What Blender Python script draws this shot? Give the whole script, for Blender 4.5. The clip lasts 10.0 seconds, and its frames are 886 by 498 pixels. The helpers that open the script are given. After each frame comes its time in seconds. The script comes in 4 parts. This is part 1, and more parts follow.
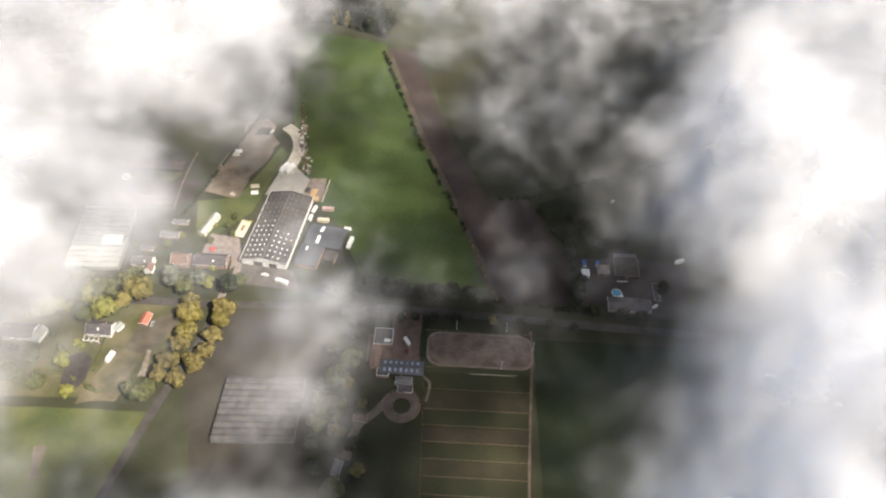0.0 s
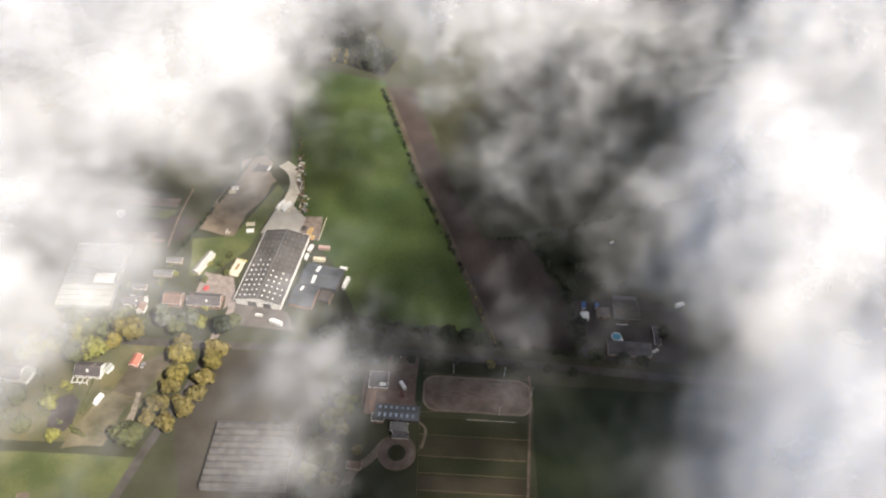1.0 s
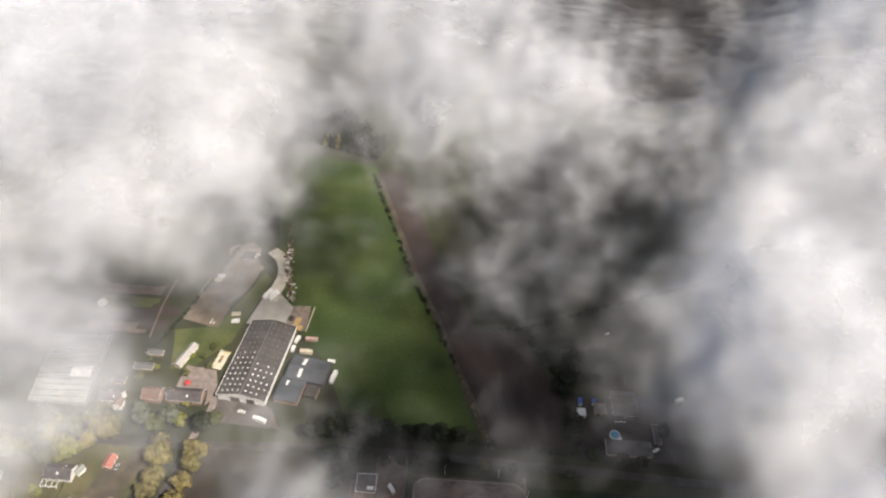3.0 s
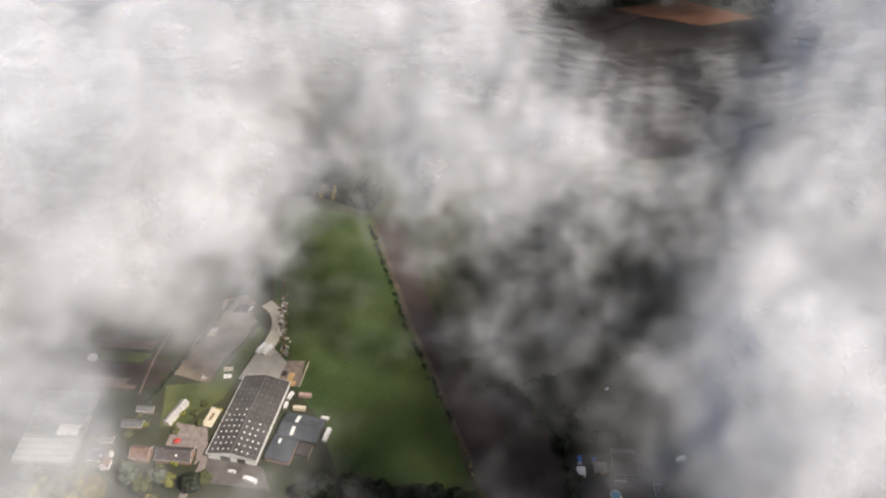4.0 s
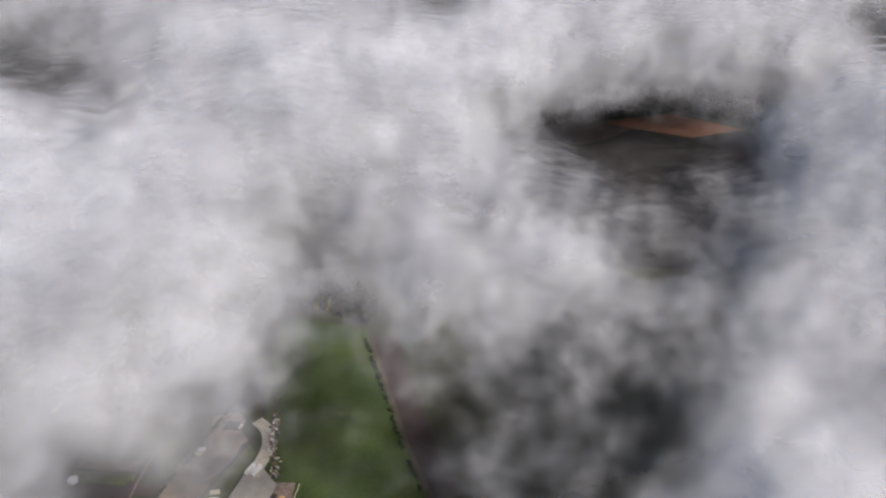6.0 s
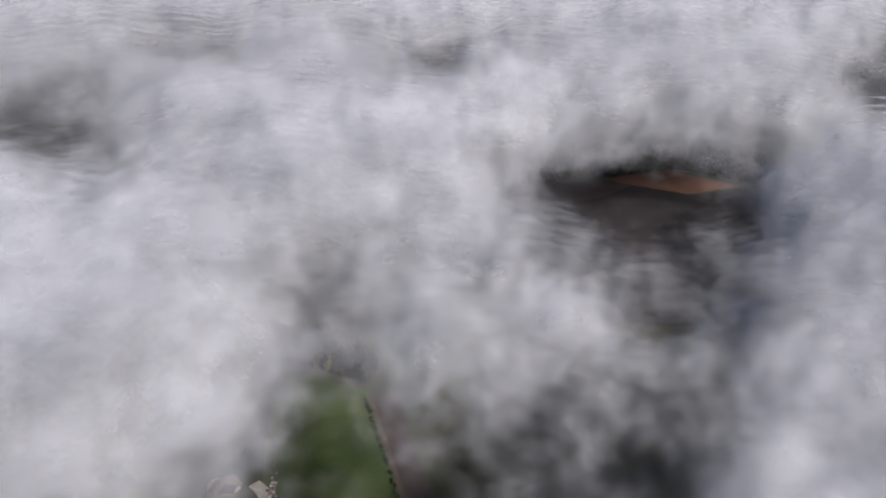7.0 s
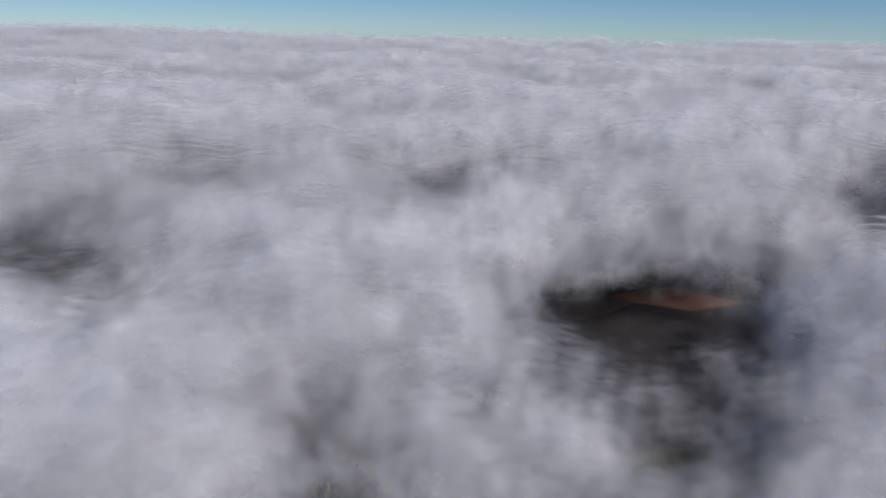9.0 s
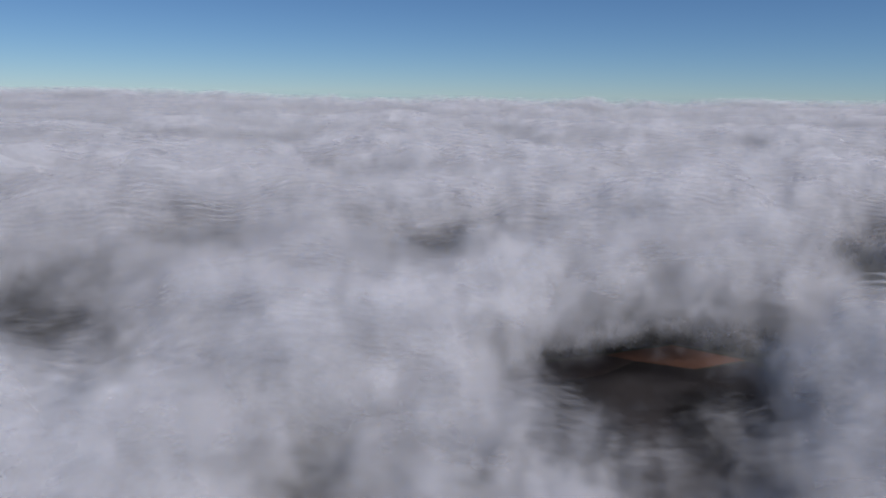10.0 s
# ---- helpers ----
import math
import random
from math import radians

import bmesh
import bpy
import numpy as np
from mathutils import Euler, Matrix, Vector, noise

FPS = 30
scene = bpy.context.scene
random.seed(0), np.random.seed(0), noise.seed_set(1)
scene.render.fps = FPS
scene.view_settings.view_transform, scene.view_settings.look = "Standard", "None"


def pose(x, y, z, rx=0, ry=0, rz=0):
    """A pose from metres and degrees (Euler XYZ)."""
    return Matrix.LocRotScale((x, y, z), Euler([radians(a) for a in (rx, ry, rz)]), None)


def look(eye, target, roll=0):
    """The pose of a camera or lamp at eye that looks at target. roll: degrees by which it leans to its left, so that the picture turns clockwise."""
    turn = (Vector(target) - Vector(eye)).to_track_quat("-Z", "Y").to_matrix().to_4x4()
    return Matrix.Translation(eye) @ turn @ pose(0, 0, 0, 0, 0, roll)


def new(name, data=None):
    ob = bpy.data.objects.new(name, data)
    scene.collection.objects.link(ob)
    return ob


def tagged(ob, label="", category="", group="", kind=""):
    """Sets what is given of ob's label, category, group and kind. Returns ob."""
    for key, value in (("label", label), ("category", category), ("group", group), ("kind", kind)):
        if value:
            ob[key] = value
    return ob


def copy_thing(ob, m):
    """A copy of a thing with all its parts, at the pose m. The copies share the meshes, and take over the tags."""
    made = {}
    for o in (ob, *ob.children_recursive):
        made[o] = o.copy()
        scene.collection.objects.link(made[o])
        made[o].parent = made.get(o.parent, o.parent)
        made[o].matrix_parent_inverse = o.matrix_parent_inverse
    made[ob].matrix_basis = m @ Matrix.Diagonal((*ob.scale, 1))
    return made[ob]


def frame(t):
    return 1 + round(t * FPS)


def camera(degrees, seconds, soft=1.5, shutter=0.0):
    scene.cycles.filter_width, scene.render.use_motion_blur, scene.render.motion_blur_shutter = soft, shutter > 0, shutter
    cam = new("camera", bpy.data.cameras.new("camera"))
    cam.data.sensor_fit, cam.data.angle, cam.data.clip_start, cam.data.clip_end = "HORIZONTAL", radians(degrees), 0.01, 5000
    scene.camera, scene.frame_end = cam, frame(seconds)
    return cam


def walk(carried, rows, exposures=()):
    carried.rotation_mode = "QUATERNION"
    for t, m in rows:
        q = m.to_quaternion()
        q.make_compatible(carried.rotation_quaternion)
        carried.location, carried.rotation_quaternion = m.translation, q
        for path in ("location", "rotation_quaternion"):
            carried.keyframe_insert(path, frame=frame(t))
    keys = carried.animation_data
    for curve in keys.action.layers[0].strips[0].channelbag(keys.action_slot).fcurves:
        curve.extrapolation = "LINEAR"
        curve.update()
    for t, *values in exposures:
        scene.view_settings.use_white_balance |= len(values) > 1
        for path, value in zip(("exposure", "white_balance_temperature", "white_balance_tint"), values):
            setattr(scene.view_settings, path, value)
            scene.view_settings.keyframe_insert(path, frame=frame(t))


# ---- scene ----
cam = camera(61.5, 10.0, soft=2.2)

PATH = [
    (0, (5.510, -261.877, 376.812), (5.631, -196.000, 301.577), 1.32),
    (0.5, (5.388, -257.288, 376.534), (5.609, -189.829, 302.715), 1.63),
    (1, (5.283, -252.521, 376.429), (5.663, -183.603, 303.971), 1.90),
    (1.5, (5.195, -247.730, 376.480), (5.770, -177.333, 305.460), 2.11),
    (2, (5.124, -243.053, 376.670), (5.914, -171.077, 307.252), 2.28),
    (2.5, (5.069, -238.601, 376.979), (6.078, -164.921, 309.376), 2.40),
    (4, (5.005, -227.416, 378.449), (6.536, -148.041, 317.644), 2.54),
    (4.5, (5.017, -224.574, 379.060), (6.638, -143.225, 320.924), 2.52),
    (5, (5.045, -222.203, 379.701), (6.700, -138.905, 324.397), 2.47),
    (6.5, (5.231, -217.656, 381.629), (6.632, -128.880, 335.620), 2.18),
    (7, (5.327, -216.800, 382.213), (6.545, -126.366, 339.551), 2.04),
    (7.5, (5.439, -216.123, 382.738), (6.449, -124.126, 343.552), 1.89),
    (8, (5.567, -215.500, 383.186), (6.365, -122.046, 347.611), 1.73),
    (8.5, (5.713, -214.789, 383.539), (6.321, -119.994, 351.701), 1.56),
    (9, (5.875, -213.821, 383.779), (6.351, -117.825, 355.770), 1.38),
    (9.5, (6.054, -212.411, 383.888), (6.493, -115.375, 359.726), 1.20),
    (10, (6.249, -210.348, 383.849), (6.790, -112.458, 363.420), 1.02),
]
walk(cam, [(t, look(eye, target, roll)) for t, eye, target, roll in PATH],
     exposures=[(0, 0.88, 6850, 11), (2.5, 0.55, 6850, 12), (4.5, 0.2, 6700, 13), (6.5, -0.2, 6300, 16), (8, -0.45, 6100, 17), (10, -0.7, 5900, 18)])
scene.cycles.transparent_max_bounces = 48

# ---- light ----
SUN_AZ, SUN_EL = 130, 50          # compass degrees clockwise from +y, and height
world = bpy.data.worlds.new("sky")
scene.world = world
world.use_nodes = True
wn = world.node_tree.nodes
sky = wn.new("ShaderNodeTexSky")
sky.sky_type, sky.sun_disc = "NISHITA", False
sky.sun_elevation, sky.sun_rotation = radians(SUN_EL), radians(SUN_AZ)
sky.altitude, sky.air_density, sky.dust_density, sky.ozone_density = 2500, 0.9, 0.05, 6.0
wn["Background"].inputs["Strength"].default_value = 0.105
tint = wn.new("ShaderNodeMix")
tint.data_type, tint.blend_type = "RGBA", "MULTIPLY"
tint.inputs["Factor"].default_value = 1.0
tint.inputs["B"].default_value = (0.84, 0.95, 0.92, 1)     # a colder, clearer air
world.node_tree.links.new(sky.outputs[0], tint.inputs["A"])
world.node_tree.links.new(tint.outputs["Result"], wn["Background"].inputs["Color"])
sun = new("sun", bpy.data.lights.new("sun", "SUN"))
sun.data.energy, sun.data.angle, sun.data.color = 5.0, radians(2.0), (1.0, 0.935, 0.85)
SUN_WAY = Vector((math.sin(radians(SUN_AZ)) * math.cos(radians(SUN_EL)),
                  math.cos(radians(SUN_AZ)) * math.cos(radians(SUN_EL)), math.sin(radians(SUN_EL))))
sun.matrix_world = look(SUN_WAY * 900, (0, 0, 0))


# ---- materials ----
def nodes(name):
    m = bpy.data.materials.new(name)
    m.use_nodes = True
    t = m.node_tree
    return m, t.nodes, t.links, t.nodes["Principled BSDF"]


def surface(name, a, b, scale=0.2, fine=3.0, rough=0.9, bump=0.15, metal=0.0, vary=0.0, spread=(0.35, 0.65)):
    """Two colours mixed by coarse and fine noise, with relief. vary: how far each object differs."""
    m, n, l, p = nodes(name)
    tc = n.new("ShaderNodeTexCoord")
    n1, n2 = n.new("ShaderNodeTexNoise"), n.new("ShaderNodeTexNoise")
    n1.inputs["Scale"].default_value, n2.inputs["Scale"].default_value = scale, fine
    n1.inputs["Detail"].default_value, n2.inputs["Detail"].default_value = 5, 3
    add = n.new("ShaderNodeMath")
    add.operation = "MULTIPLY_ADD"
    add.inputs[1].default_value = 0.35
    l.new(tc.outputs["Object"], n1.inputs["Vector"]), l.new(tc.outputs["Object"], n2.inputs["Vector"])
    off = n.new("ShaderNodeMath")
    off.operation = "SUBTRACT"
    off.inputs[1].default_value = 0.175
    l.new(n2.outputs["Fac"], add.inputs[0]), l.new(n1.outputs["Fac"], add.inputs[2]), l.new(add.outputs[0], off.inputs[0])
    ramp = n.new("ShaderNodeValToRGB")
    ramp.color_ramp.elements[0].position, ramp.color_ramp.elements[1].position = spread
    ramp.color_ramp.elements[0].color, ramp.color_ramp.elements[1].color = (*a, 1), (*b, 1)
    l.new(off.outputs[0], ramp.inputs[0])
    col = ramp.outputs[0]
    if vary:
        info, hsv, mr = n.new("ShaderNodeObjectInfo"), n.new("ShaderNodeHueSaturation"), n.new("ShaderNodeMapRange")
        mr.inputs["To Min"].default_value, mr.inputs["To Max"].default_value = 1 - vary, 1 + vary
        l.new(info.outputs["Random"], mr.inputs[0]), l.new(mr.outputs[0], hsv.inputs["Value"]), l.new(col, hsv.inputs["Color"])
        col = hsv.outputs[0]
    l.new(col, p.inputs["Base Color"])
    p.inputs["Roughness"].default_value, p.inputs["Metallic"].default_value = rough, metal
    if bump:
        bp = n.new("ShaderNodeBump")
        bp.inputs["Strength"].default_value, bp.inputs["Distance"].default_value = bump, 0.3
        l.new(n2.outputs["Fac"], bp.inputs["Height"]), l.new(bp.outputs[0], p.inputs["Normal"])
    return m


def striped(name, a, b, turn, width, scale=0.05, rough=0.95, wobble=2.0):
    """Rows across a field: ploughing, mowing, corrugated sheets. turn: degrees of the rows' normal from +x."""
    m, n, l, p = nodes(name)
    tc, mp, w, n1 = n.new("ShaderNodeTexCoord"), n.new("ShaderNodeMapping"), n.new("ShaderNodeTexWave"), n.new("ShaderNodeTexNoise")
    mp.inputs["Rotation"].default_value[2] = -radians(turn)
    w.inputs["Scale"].default_value, w.inputs["Distortion"].default_value = 0.314 / width, wobble
    w.inputs["Detail"].default_value, w.inputs["Detail Scale"].default_value = 2, 0.6
    n1.inputs["Scale"].default_value, n1.inputs["Detail"].default_value = scale, 6
    l.new(tc.outputs["Object"], mp.inputs[0]), l.new(mp.outputs[0], w.inputs["Vector"]), l.new(tc.outputs["Object"], n1.inputs["Vector"])
    mix = n.new("ShaderNodeMath")
    mix.operation = "MULTIPLY_ADD"
    mix.inputs[1].default_value = 0.14
    l.new(w.outputs["Fac"], mix.inputs[0]), l.new(n1.outputs["Fac"], mix.inputs[2])
    ramp = n.new("ShaderNodeValToRGB")
    ramp.color_ramp.elements[0].position, ramp.color_ramp.elements[1].position = 0.35, 0.8
    ramp.color_ramp.elements[0].color, ramp.color_ramp.elements[1].color = (*a, 1), (*b, 1)
    l.new(mix.outputs[0], ramp.inputs[0]), l.new(ramp.outputs[0], p.inputs["Base Color"])
    p.inputs["Roughness"].default_value = rough
    bp = n.new("ShaderNodeBump")
    bp.inputs["Strength"].default_value, bp.inputs["Distance"].default_value = 0.15, 0.2
    l.new(w.outputs["Fac"], bp.inputs["Height"]), l.new(bp.outputs[0], p.inputs["Normal"])
    return m


def leafy(name, a, b):
    m, n, l, p = nodes(name)
    g, info, add, fr = n.new("ShaderNodeNewGeometry"), n.new("ShaderNodeObjectInfo"), n.new("ShaderNodeMath"), n.new("ShaderNodeMath")
    add.operation, fr.operation = "MULTIPLY_ADD", "MULTIPLY"
    add.inputs[1].default_value, fr.inputs[1].default_value = 0.6, 0.4
    l.new(info.outputs["Random"], fr.inputs[0]), l.new(g.outputs["Random Per Island"], add.inputs[0]), l.new(fr.outputs[0], add.inputs[2])
    ramp = n.new("ShaderNodeValToRGB")
    ramp.color_ramp.elements[0].color, ramp.color_ramp.elements[1].color = (*a, 1), (*b, 1)
    l.new(add.outputs[0], ramp.inputs[0]), l.new(ramp.outputs[0], p.inputs["Base Color"])
    p.inputs["Roughness"].default_value = 0.7
    tr, mx = n.new("ShaderNodeBsdfTranslucent"), n.new("ShaderNodeMixShader")
    l.new(ramp.outputs[0], tr.inputs[0])
    mx.inputs[0].default_value = 0.25
    l.new(p.outputs[0], mx.inputs[1]), l.new(tr.outputs[0], mx.inputs[2]), l.new(mx.outputs[0], n["Material Output"].inputs[0])
    return m


def vapour(name):
    """Water droplets: white, scattering both ways. Each sheet's points carry how far the air is past saturation
    ("cover"), the optical depth that this stands for ("depth") and how ragged the cloud is there ("fleck")."""
    m, n, l, p = nodes(name)
    tc, n1, n2, n3 = (n.new("ShaderNode" + k) for k in ("TexCoord", "TexNoise", "TexNoise", "TexNoise"))
    cover, depth, fleck = (n.new("ShaderNodeAttribute") for _ in range(3))
    cover.attribute_name, depth.attribute_name, fleck.attribute_name = "cover", "depth", "fleck"
    n1.inputs["Scale"].default_value, n2.inputs["Scale"].default_value = 0.03, 0.12
    n1.inputs["Detail"].default_value, n2.inputs["Detail"].default_value = 7, 5
    n1.inputs["Roughness"].default_value, n1.inputs["Distortion"].default_value = 0.55, 0.15
    n3.inputs["Scale"].default_value, n3.inputs["Detail"].default_value = 0.022, 2.5
    for q in (n1, n2, n3):
        l.new(tc.outputs["Object"], q.inputs["Vector"])

    def maths(kind, a, b, c=None):
        q = n.new("ShaderNodeMath")
        q.operation = kind
        for slot, v in zip(q.inputs, (a, b, c)):
            if isinstance(v, (int, float)):
                slot.default_value = v
            elif v is not None:
                l.new(v, slot)
        return q.outputs[0]

    both = maths("MULTIPLY_ADD", n2.outputs["Fac"], 0.22, maths("ADD", n1.outputs["Fac"], -0.61))
    past = maths("MULTIPLY_ADD", both, maths("MULTIPLY", fleck.outputs["Fac"], 1.8), cover.outputs["Fac"])
    thick = maths("MULTIPLY", maths("SMOOTH_MAX", past, 0.0, 0.42), depth.outputs["Fac"])
    alpha = maths("SUBTRACT", 1.0, maths("POWER", math.exp(-1), thick))
    df, tr, mx, tp, out = (n.new("ShaderNode" + k) for k in ("BsdfDiffuse", "BsdfTranslucent", "MixShader", "BsdfTransparent", "MixShader"))
    df.inputs[0].default_value, tr.inputs[0].default_value = (0.97, 0.97, 0.97, 1), (0.93, 0.93, 0.93, 1)
    mx.inputs[0].default_value = 0.42
    puffy, bend, norm = n.new("ShaderNodeBump"), n.new("ShaderNodeVectorMath"), n.new("ShaderNodeVectorMath")
    bend.operation, norm.operation = "MULTIPLY_ADD", "NORMALIZE"
    bend.inputs[1].default_value, bend.inputs[2].default_value = (0.7, 0.7, 0.7), (0, 0, 0.35)
    puffy.inputs["Strength"].default_value, puffy.inputs["Distance"].default_value = 1.0, 75.0
    l.new(n3.outputs["Fac"], puffy.inputs["Height"]), l.new(puffy.outputs[0], bend.inputs[0]), l.new(bend.outputs[0], norm.inputs[0])
    l.new(norm.outputs[0], df.inputs["Normal"]), l.new(norm.outputs[0], tr.inputs["Normal"])
    l.new(df.outputs[0], mx.inputs[1]), l.new(tr.outputs[0], mx.inputs[2])
    l.new(alpha, out.inputs[0]), l.new(tp.outputs[0], out.inputs[1]), l.new(mx.outputs[0], out.inputs[2])
    l.new(out.outputs[0], n["Material Output"].inputs[0])
    n.remove(p)
    return m


GRASS = surface("grass", (0.024, 0.027, 0.012), (0.042, 0.045, 0.020), 0.02, 0.6)
LAWN = surface("lawn_grass", (0.052, 0.068, 0.02), (0.095, 0.105, 0.034), 0.05, 0.6)
MEADOW = surface("meadow_grass", (0.026, 0.051, 0.010), (0.060, 0.084, 0.018), 0.014, 0.4)
PASTURE = surface("pasture", (0.018, 0.023, 0.008), (0.034, 0.033, 0.013), 0.03, 0.5)
DARKFIELD = surface("crop_green", (0.009, 0.018, 0.007), (0.018, 0.028, 0.009), 0.02, 0.5)
PLOUGH = striped("ploughed_soil", (0.031, 0.022, 0.0195), (0.055, 0.040, 0.036), 20, 2.5, 0.04)
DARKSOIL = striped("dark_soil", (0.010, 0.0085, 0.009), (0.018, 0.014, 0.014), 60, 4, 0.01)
STUBBLE = striped("stubble", (0.10, 0.042, 0.022), (0.14, 0.062, 0.032), 60, 5, 0.015)
EARTH = surface("bare_earth", (0.10, 0.079, 0.058), (0.185, 0.148, 0.112), 0.09, 0.8)
SAND = surface("arena_sand", (0.074, 0.053, 0.044), (0.15, 0.115, 0.097), 0.12, 1.2)
SANDPALE = surface("pale_sand", (0.14, 0.108, 0.09), (0.225, 0.18, 0.15), 0.3, 1.5)
TRACKEARTH = surface("trodden_earth", (0.10, 0.07, 0.055), (0.16, 0.115, 0.09), 0.2, 1.2)
GRAVEL = surface("gravel", (0.36, 0.33, 0.27), (0.5, 0.46, 0.39), 0.15, 2.0)
CONCRETE = surface("concrete", (0.30, 0.28, 0.25), (0.40, 0.38, 0.34), 0.1, 1.0)
PAVING = surface("paving", (0.170, 0.140, 0.128), (0.255, 0.212, 0.191), 0.3, 2.0)
ASPHALT = surface("asphalt", (0.042, 0.037, 0.034), (0.066, 0.058, 0.053), 0.15, 2.0, 0.85)
ROOFSHEET = surface("fibre_cement", (0.052, 0.048, 0.046), (0.087, 0.077, 0.073), 0.12, 1.5, 0.8)
ROOFGREY = surface("grey_sheet", (0.105, 0.103, 0.105), (0.158, 0.153, 0.153), 0.2, 1.5, 0.75)
ROOFBLUE = surface("blue_grey_sheet", (0.052, 0.058, 0.067), (0.076, 0.083, 0.095), 0.15, 1.5, 0.6)
SLATE = surface("slate", (0.055, 0.05, 0.055), (0.1, 0.085, 0.085), 0.4, 3.0, 0.7)
TILE = surface("clay_tile", (0.12, 0.07, 0.05), (0.19, 0.11, 0.08), 0.4, 3.0, 0.8)
REDTILE = surface("red_tile", (0.36, 0.12, 0.085), (0.46, 0.17, 0.12), 0.5, 3.0, 0.8)
BRICK = surface("brick", (0.24, 0.15, 0.11), (0.34, 0.22, 0.17), 0.8, 5.0, 0.9)
WHITE = surface("white_paint", (0.68, 0.67, 0.64), (0.82, 0.81, 0.79), 0.3, 2.0, 0.6)
CREAM = surface("cream_board", (0.52, 0.46, 0.34), (0.66, 0.59, 0.46), 0.4, 2.0, 0.8)
TIMBER = surface("timber", (0.16, 0.11, 0.07), (0.28, 0.2, 0.12), 0.6, 3.0, 0.85)
ORANGEWOOD = surface("fresh_timber", (0.42, 0.27, 0.11), (0.55, 0.37, 0.17), 0.6, 3.0, 0.85)
DARKWOOD = surface("dark_boarding", (0.04, 0.034, 0.03), (0.075, 0.062, 0.055), 0.5, 3.0, 0.85)
RED = surface("red_paint", (0.42, 0.04, 0.045), (0.5, 0.07, 0.06), 0.8, 4.0, 0.6)
BLUE = surface("blue_paint", (0.04, 0.12, 0.36), (0.07, 0.18, 0.46), 0.8, 4.0, 0.5)
YELLOW = surface("yellow_plastic", (0.55, 0.5, 0.08), (0.65, 0.6, 0.14), 0.8, 4.0, 0.5)
METAL = surface("dull_metal", (0.3, 0.3, 0.31), (0.45, 0.45, 0.46), 0.8, 4.0, 0.45, metal=0.7)
RUBBER = surface("rubber", (0.02, 0.02, 0.02), (0.035, 0.035, 0.035), 1.0, 5.0, 0.8)
GLASSROOF = surface("whitened_glass", (0.220, 0.236, 0.215), (0.294, 0.304, 0.283), 0.15, 1.0, 0.35)
SKYLIGHT = surface("skylight_sheet", (0.62, 0.62, 0.6), (0.8, 0.8, 0.78), 0.6, 3.0, 0.3, vary=0.25)
# same rooflight sheet, with the shade on the barn roof put into its colour
SHADEDLIGHT = surface("shaded_skylight", (0.09, 0.085, 0.08), (0.16, 0.15, 0.145), 0.6, 3.0, 0.5, vary=0.3)
BLUELIGHT = surface("blue_rooflight", (0.16, 0.20, 0.26), (0.26, 0.30, 0.37), 0.6, 3.0, 0.4, vary=0.25)
WINDOW = surface("window_glass", (0.02, 0.025, 0.03), (0.04, 0.045, 0.05), 0.5, 2.0, 0.08, bump=0)
WATER = surface("pool_water", (0.10, 0.30, 0.42), (0.14, 0.36, 0.48), 0.5, 2.0, 0.08, bump=0.05)
BARK = surface("bark", (0.05, 0.038, 0.028), (0.1, 0.08, 0.06), 0.8, 4.0)
LEAF_GREEN = leafy("green_leaves", (0.075, 0.085, 0.03), (0.15, 0.16, 0.06))
LEAF_YELLOW = leafy("yellow_leaves", (0.14, 0.12, 0.032), (0.30, 0.25, 0.065))
LEAF_LIME = leafy("lime_leaves", (0.15, 0.16, 0.035), (0.30, 0.29, 0.07))
LEAF_DARK = leafy("dark_leaves", (0.016, 0.024, 0.011), (0.035, 0.045, 0.019))
LEAF_GREY = leafy("grey_leaves", (0.10, 0.115, 0.08), (0.17, 0.185, 0.135))
LEAF_RUST = leafy("rusty_leaves", (0.13, 0.11, 0.035), (0.26, 0.21, 0.07))
VAPOUR = vapour("cloud_vapour")


# ---- helpers for shapes ----
def mesh_of(bm, name, material, smooth=False):
    me = bpy.data.meshes.new(name)
    bm.to_mesh(me)
    bm.free()
    me.materials.append(material)
    if smooth:
        me.shade_smooth()
    return me


def part(name, bm, material, parent, label="", smooth=False):
    ob = new(name, bm if isinstance(bm, bpy.types.Mesh) else mesh_of(bm, name, material, smooth))
    ob.parent = parent
    return tagged(ob, label)


def thing(name, label, category, x, y, turn=0, z=0.0, group="", kind=""):
    ob = new(name)
    ob.matrix_world = pose(x, y, z, 0, 0, turn)
    return tagged(ob, label, category, group, kind)


def add_box(bm, x, y, z, sx, sy, sz, turn=0.0, bevel=0.0):
    """A box with its foot at z, centred on x, y."""
    made = bmesh.ops.create_cube(bm, size=1, matrix=pose(x, y, z + sz / 2, 0, 0, turn) @ Matrix.Diagonal((sx, sy, sz, 1)))
    if bevel:
        edges = list({e for v in made["verts"] for e in v.link_edges})
        bmesh.ops.bevel(bm, geom=edges, offset=bevel, segments=2, affect="EDGES")
    return bm


def box(*a, **k):
    return add_box(bmesh.new(), *a, **k)


def add_prism(bm, pts, z0, z1):
    """An upright prism over a plan polygon."""
    low, top = [bm.verts.new((x, y, z0)) for x, y in pts], [bm.verts.new((x, y, z1)) for x, y in pts]
    bm.faces.new(top), bm.faces.new(low[::-1])
    for i in range(len(pts)):
        j = (i + 1) % len(pts)
        bm.faces.new((low[i], low[j], top[j], top[i]))
    return bm


